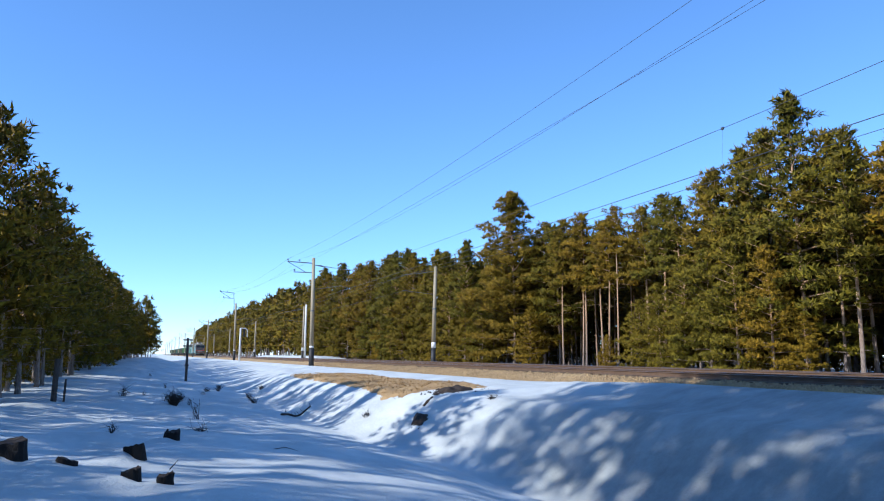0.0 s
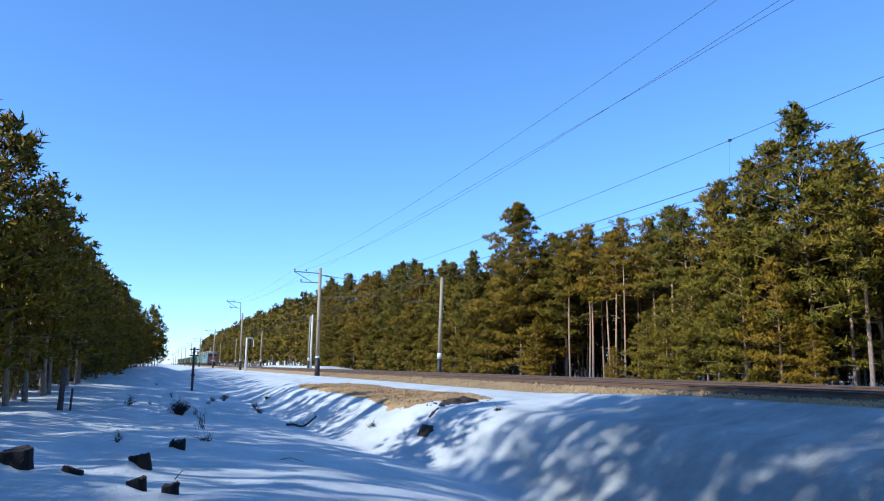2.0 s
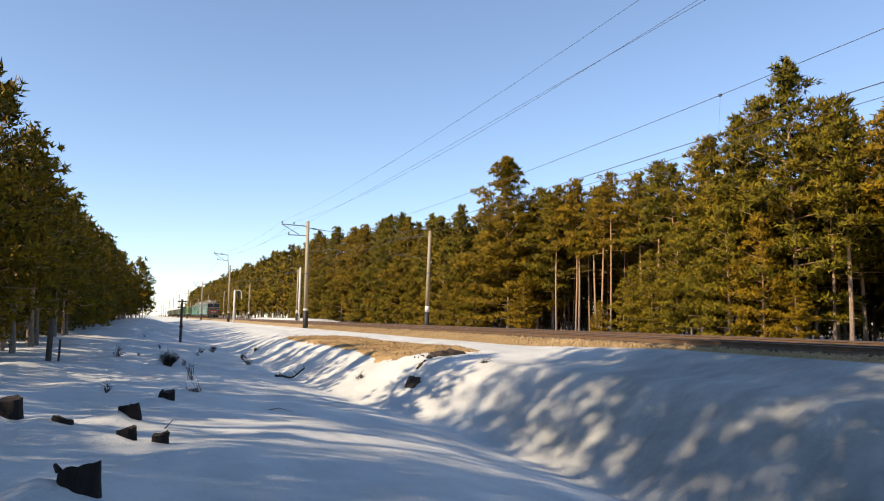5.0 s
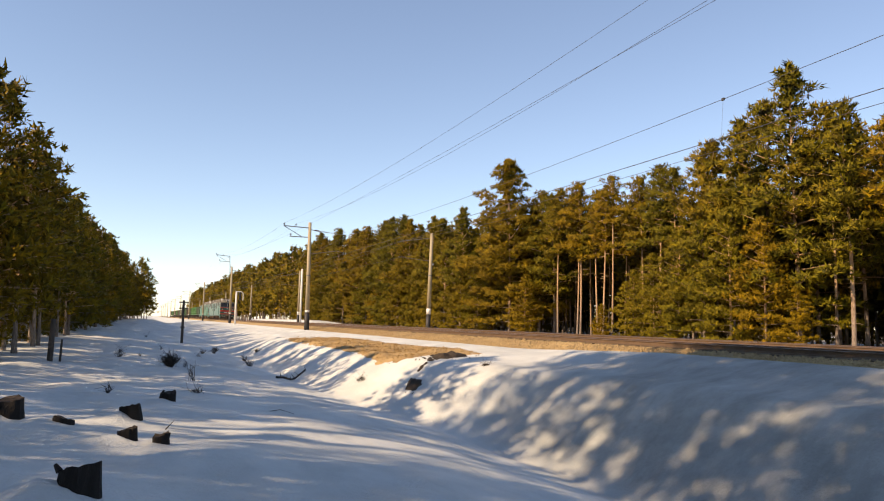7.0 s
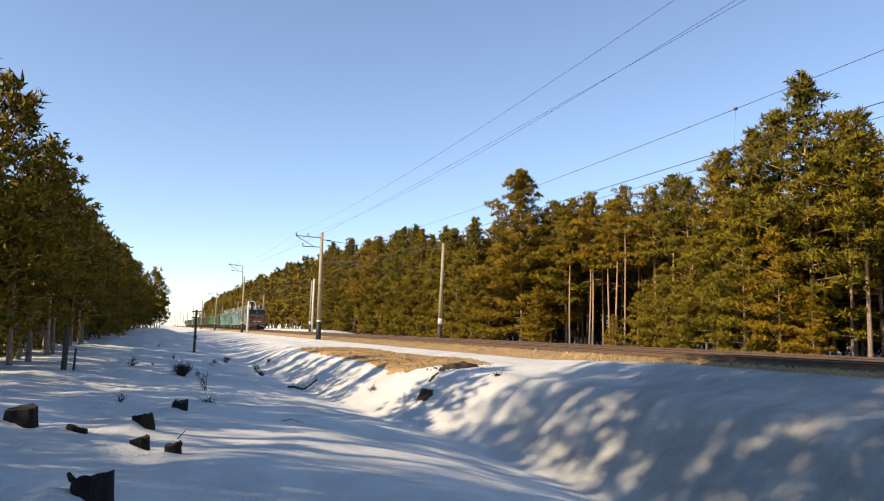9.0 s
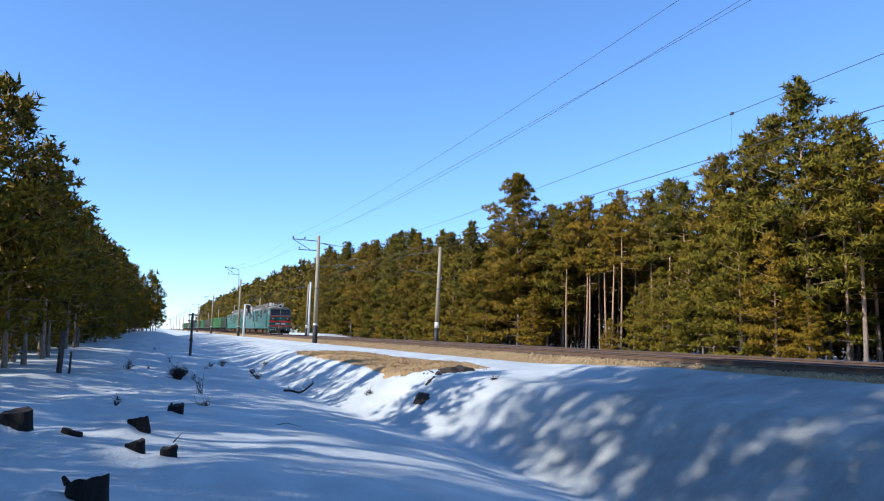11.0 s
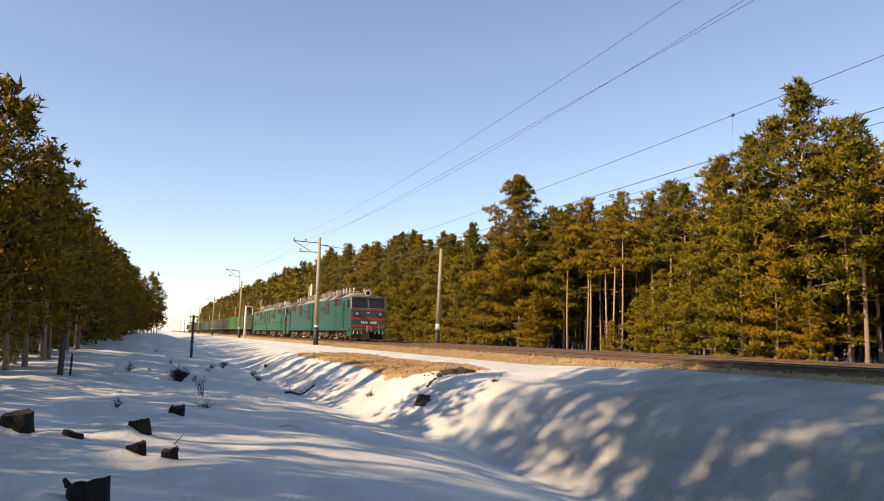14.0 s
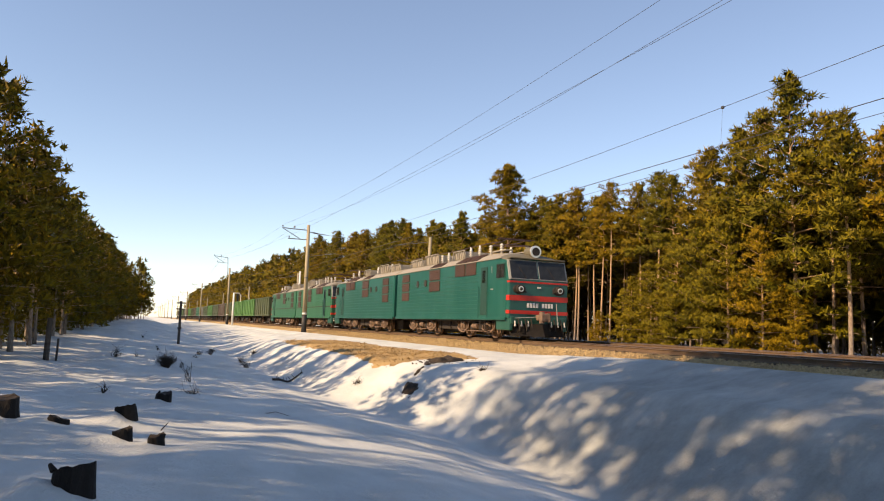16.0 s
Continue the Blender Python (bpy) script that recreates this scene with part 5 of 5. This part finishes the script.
        for sx in (-1, 1):
            part("brake_cylinder", rod(B(), (sx * 1.22, c - 0.32, 0.58), (sx * 1.22, c + 0.3, 0.58), 0.15, 0.13, 12), BOGIE, s_)
            part("brake_rod", rod(B(), (sx * 1.26, c - 0.85, 0.33), (sx * 1.26, c + 0.85, 0.33), 0.025, seg=6), BOGIE, s_)
        for dy in (-2.45, -0.55, 0.55, 2.45):
            for sx in (-1, 1):
                part("sand_pipe", rod(B(), (sx * 1.2, c + dy, 0.85), (sx * 0.95, c + dy * 0.97, 0.16), 0.028, seg=6), UNDER, s_)
    # roof gear
    wk = B()
    for sx in (-1, 1):
        box(wk, sx * 0.62 - 0.16, sx * 0.62 + 0.16, 1.9, 3.4, 4.26, 4.31)
    part("roof_walkway", wk, ROOF, s_)
    for y0, y1, h in ((6.5, 8.0, 0.32), (10.3, 12.4, 0.42), (12.9, 14.9, 0.3)):
        hb = B()
        box(hb, -0.85, 0.85, y0, y1, 4.15, 4.22 + h, 0.06)
        for k in range(5):
            y = y0 + 0.15 + k * (y1 - y0 - 0.3) / 4
            box(hb, -0.9, 0.9, y - 0.02, y + 0.02, 4.2, 4.26 + h)
        part("roof_housing", hb, ROOF, s_, "grey roof equipment housing")
        for sx in (-1, 1):
            fr = B()
            for y in (y0, (y0 + y1) / 2, y1):
                rod(fr, (sx * 1.0, y, 4.1), (sx * 0.9, y, 4.3 + h), 0.025, seg=5)
            rod(fr, (sx * 0.9, y0, 4.3 + h), (sx * 0.9, y1, 4.3 + h), 0.025, seg=5)
            part("roof_rail", fr, ROOF, s_)
    for x, y in ((-0.7, 2.5), (0.7, 2.5), (-0.8, 3.5), (-0.8, 4.8), (0.7, 4.2), (-0.75, 6.0), (-0.6, 8.3), (-0.6, 9.4), (0.6, 9.0), (-0.7, 10.1), (0.7, 12.6), (-0.7, 15.1)):
        ins = B()
        hh = 0.38 if int(y * 10) % 2 else 0.5
        rod(ins, (x, y, 4.1), (x, y, 4.25 + hh), 0.055, seg=8)
        for k in range(3):
            rod(ins, (x, y, 4.3 + k * 0.12), (x, y, 4.36 + k * 0.12), 0.11, 0.07, 9)
        part("roof_insulator", ins, WHITEPORC, s_, "pale ribbed porcelain insulator", smooth=True)
    bus = B()
    for p, q in zip(((-0.7, 2.5), (-0.8, 3.5), (-0.8, 4.8), (-0.75, 6.0), (-0.6, 8.3), (-0.6, 9.4), (-0.7, 10.1)), ((-0.8, 3.5), (-0.8, 4.8), (-0.75, 6.0), (-0.6, 8.3), (-0.6, 9.4), (-0.7, 10.1), (-0.7, 15.1))):
        rod(bus, (*p, 4.74), (*q, 4.74), 0.022, seg=5)
    part("busbar", bus, LOUVRE, s_)
    # folded pantograph above the cab end
    pg = part("pantograph", rod(B(), (-0.62, 2.0, 4.55), (0.62, 2.0, 4.55), 0.03, seg=6), LOUVRE, s_, "folded rust brown pantograph")
    for sx in (-1, 1):
        part("lower_arm", rod(B(), (sx * 0.62, 2.0, 4.55), (sx * 0.35, 4.3, 4.72), 0.025, seg=6), LOUVRE, pg)
        part("upper_arm", rod(B(), (sx * 0.35, 4.3, 4.72), (sx * 0.5, 2.3, 4.84), 0.02, seg=6), LOUVRE, pg)
    part("knee_bar", rod(B(), (-0.35, 4.3, 4.72), (0.35, 4.3, 4.72), 0.02, seg=6), LOUVRE, pg)
    for y in (2.2, 2.55):
        part("collector_bar", rod(B(), (-0.95, y, 4.86), (0.95, y, 4.86), 0.028, seg=6), LOUVRE, pg)
    # gangway bellows at the inner end
    part("gangway", box(B(), -0.55, 0.55, BODY - 0.02, BODY + 0.32, 1.1, 3.3, 0.06), UNDER, s_, "black gangway bellows")
    return s_


def build_gondola(main, label):
    """Open-top freight wagon: front end at y = 0."""
    w = thing("freight_wagon", label, "freight wagon", "open freight wagons")
    L, hw, z0, z1 = 12.8, 1.52, 1.22, 3.48
    for sx in (-1, 1):
        b = B()
        box(b, sx * hw - 0.03, sx * hw + 0.03, 0, L, z0, z1)
        part("side_wall", b, main, w)
        part("top_rail", box(B(), sx * hw - 0.07, sx * hw + 0.08, 0, L, z1 - 0.05, z1 + 0.09, 0.02), main, w)
        part("side_sill", box(B(), sx * hw - 0.07, sx * hw + 0.09, 0, L, z0 - 0.14, z0 + 0.05, 0.02), main, w)
        rb = box(B(), -0.05, 0.05, -0.09, 0.09, z0, z1, 0.02)
        me = bpy.data.meshes.new("post")
        rb.to_mesh(me)
        rb.free()
        me.materials.append(main)
        for k in range(8):
            shared("post", me, w, pose(sx * (hw + 0.07), 0.1 + k * (L - 0.2) / 7, 0))
        for k in range(7):
            y = 0.1 + (k + 0.5) * (L - 0.2) / 7
            part("panel", box(B(), sx * hw - 0.045, sx * hw + 0.045, y - 0.65, y + 0.65, z0 + 0.28, z1 - 0.3, 0.03), main, w)
    for y in (0.02, L - 0.02):
        e = box(B(), -hw, hw, y - 0.03, y + 0.03, z0, z1)
        for z in (1.6, 2.2, 2.8, 3.4):
            box(e, -hw, hw, y - 0.08, y + 0.08, z, z + 0.12, 0.02)
        part("end_wall", e, main, w)
        cp = B()
        s2 = -1 if y < 1 else 1
        box(cp, -0.15, 0.15, min(y, y + s2 * 0.55), max(y, y + s2 * 0.55), 0.9, 1.16, 0.04)
        part("coupler", cp, BOGIE, w)
    part("floor", box(B(), -hw, hw, 0, L, z0 - 0.1, z0 + 0.04), UNDER, w)
    part("centre_sill", box(B(), -0.3, 0.3, 0, L, 0.85, z0 - 0.08), UNDER, w)
    # brake gear as one dark block, stretched to fill the gap with darkness
    part("brake_gear", box(B(), -0.5, 0.5, 0.5, L - 0.5, 0.2, 0.9, 0.05), UNDER, w)
    for c in (2.1, L - 2.1):
        part("bolster", box(B(), -0.85, 0.85, c - 1.0, c + 1.0, 0.25, 0.85, 0.05), UNDER, w)
        for sx in (-1, 1):
            bg = B()
            box(bg, sx * 1.05 - 0.07, sx * 1.05 + 0.07, c - 1.25, c + 1.25, 0.55, 0.75, 0.03)
            box(bg, sx * 1.05 - 0.1, sx * 1.05 + 0.1, c - 0.45, c + 0.45, 0.28, 0.56, 0.03)
            for dy in (-0.92, 0.92):
                box(bg, sx * 1.1 - 0.1, sx * 1.1 + 0.1, c + dy - 0.17, c + dy + 0.17, 0.32, 0.64, 0.04)
            part("bogie_side", bg, UNDER, w)
        for dy in (-0.92, 0.92):
            build_wheelset(w, c + dy, 0.475, moving=False)
    return w


def build_train():
    """Returns (thing, offset behind the leading cab face, turned end for end)."""
    cars = []
    pitch = 16.3
    lab = ["teal green electric locomotive half with red belts leading the train", "teal green trailing half of the leading electric locomotive",
           "teal green second electric locomotive half behind the first", "faded teal trailing half of the second locomotive"]
    first = build_section(lab[0])
    cars.append((first, 0.0, False))
    for k in range(1, 4):
        c = copy_thing(first, pose(0, 0, 0))
        c["label"] = lab[k]
        for o, src in zip(sorted((x for x in c.children if x.name.startswith("wheelset")), key=lambda q: q.matrix_basis.translation.y), list(WHEELS[:4])):
            WHEELS.append((o, src[1], src[2]))
        if k >= 2:
            # the second locomotive wears a yellower green and a thin red line
            for o in c.children:
                if o.name.split(".")[0] in ("body", "side_ribs", "sill"):
                    o.data = o.data.copy()
                    o.data.materials[0] = TEAL2
            for sx in (-1, 1):
                part("side_line", box(B(), sx * (HALF + 0.004) - 0.01, sx * (HALF + 0.004) + 0.01, 0.4, BODY - 0.2, 1.88, 1.945), LOUVRE, c, "thin red side line")
        off = k * pitch + (0.8 if k >= 2 else 0)
        cars.append((c, off + (BODY if k % 2 else 0), k % 2 == 1))
    hues = {"olive": ((0.055, 0.075, 0.035), (0.10, 0.07, 0.045)), "green": ((0.06, 0.17, 0.045), (0.10, 0.10, 0.05)),
            "rust": ((0.085, 0.06, 0.042), (0.06, 0.05, 0.035)), "grey": ((0.12, 0.12, 0.10), (0.10, 0.07, 0.05)), "teal": ((0.03, 0.12, 0.075), (0.08, 0.07, 0.05))}
    text = {"olive": "dull olive open freight wagon with ribbed sides", "green": "bright green open freight wagon with ribbed sides", "rust": "rust brown open freight wagon with ribbed sides",
            "grey": "weathered grey open freight wagon with ribbed sides", "teal": "faded blue green open freight wagon, ribbed"}
    protos = {}
    off = 4 * pitch + 1.6 + 0.3
    for hue in ("olive", "green", "green", "olive", "rust", "olive", "green", "olive", "grey", "teal", "rust", "olive", "green", "rust", "grey", "olive", "green", "teal", "rust", "olive"):
        if hue not in protos:
            col, wear = hues[hue]
            protos[hue] = w = build_gondola(paint(hue + " wagon paint", col, wear, 0.6, amount=0.8, tint=0.15), text[hue])
        else:
            w = copy_thing(protos[hue], pose(0, 0, 0))
        cars.append((w, off, False))
        off += 13.92
    return cars


build_ground()
build_track()
build_forest()
build_overhead()
build_small_structures()
build_clutter()
TRAIN = build_train()


# ---- what moves ----
SPEED, ARRIVE = 15.37, 29.2       # metres a second; where the leading face stands at 16 s


def motions():
    times = [0, 0.1] + [0.5 * k for k in range(1, 32)] + [15.9, 16]
    for ob, off, turned in TRAIN:
        walk(ob, [(t, pose(TRACKS[0], ARRIVE + SPEED * (16 - t) + off, 0, 0, 0, 180 if turned else 0)) for t in times])
    turned_of = {ob.name: turned for ob, _, turned in TRAIN}
    for w, y, r in WHEELS:
        way = -1 if turned_of.get(w.parent.name) else 1
        rows = []
        for k in range(321):
            t = k / 20
            rows.append((t, pose(0, y, r, way * math.degrees(SPEED * t / r) % 360, 0, 0)))
        walk(w, rows)


motions()
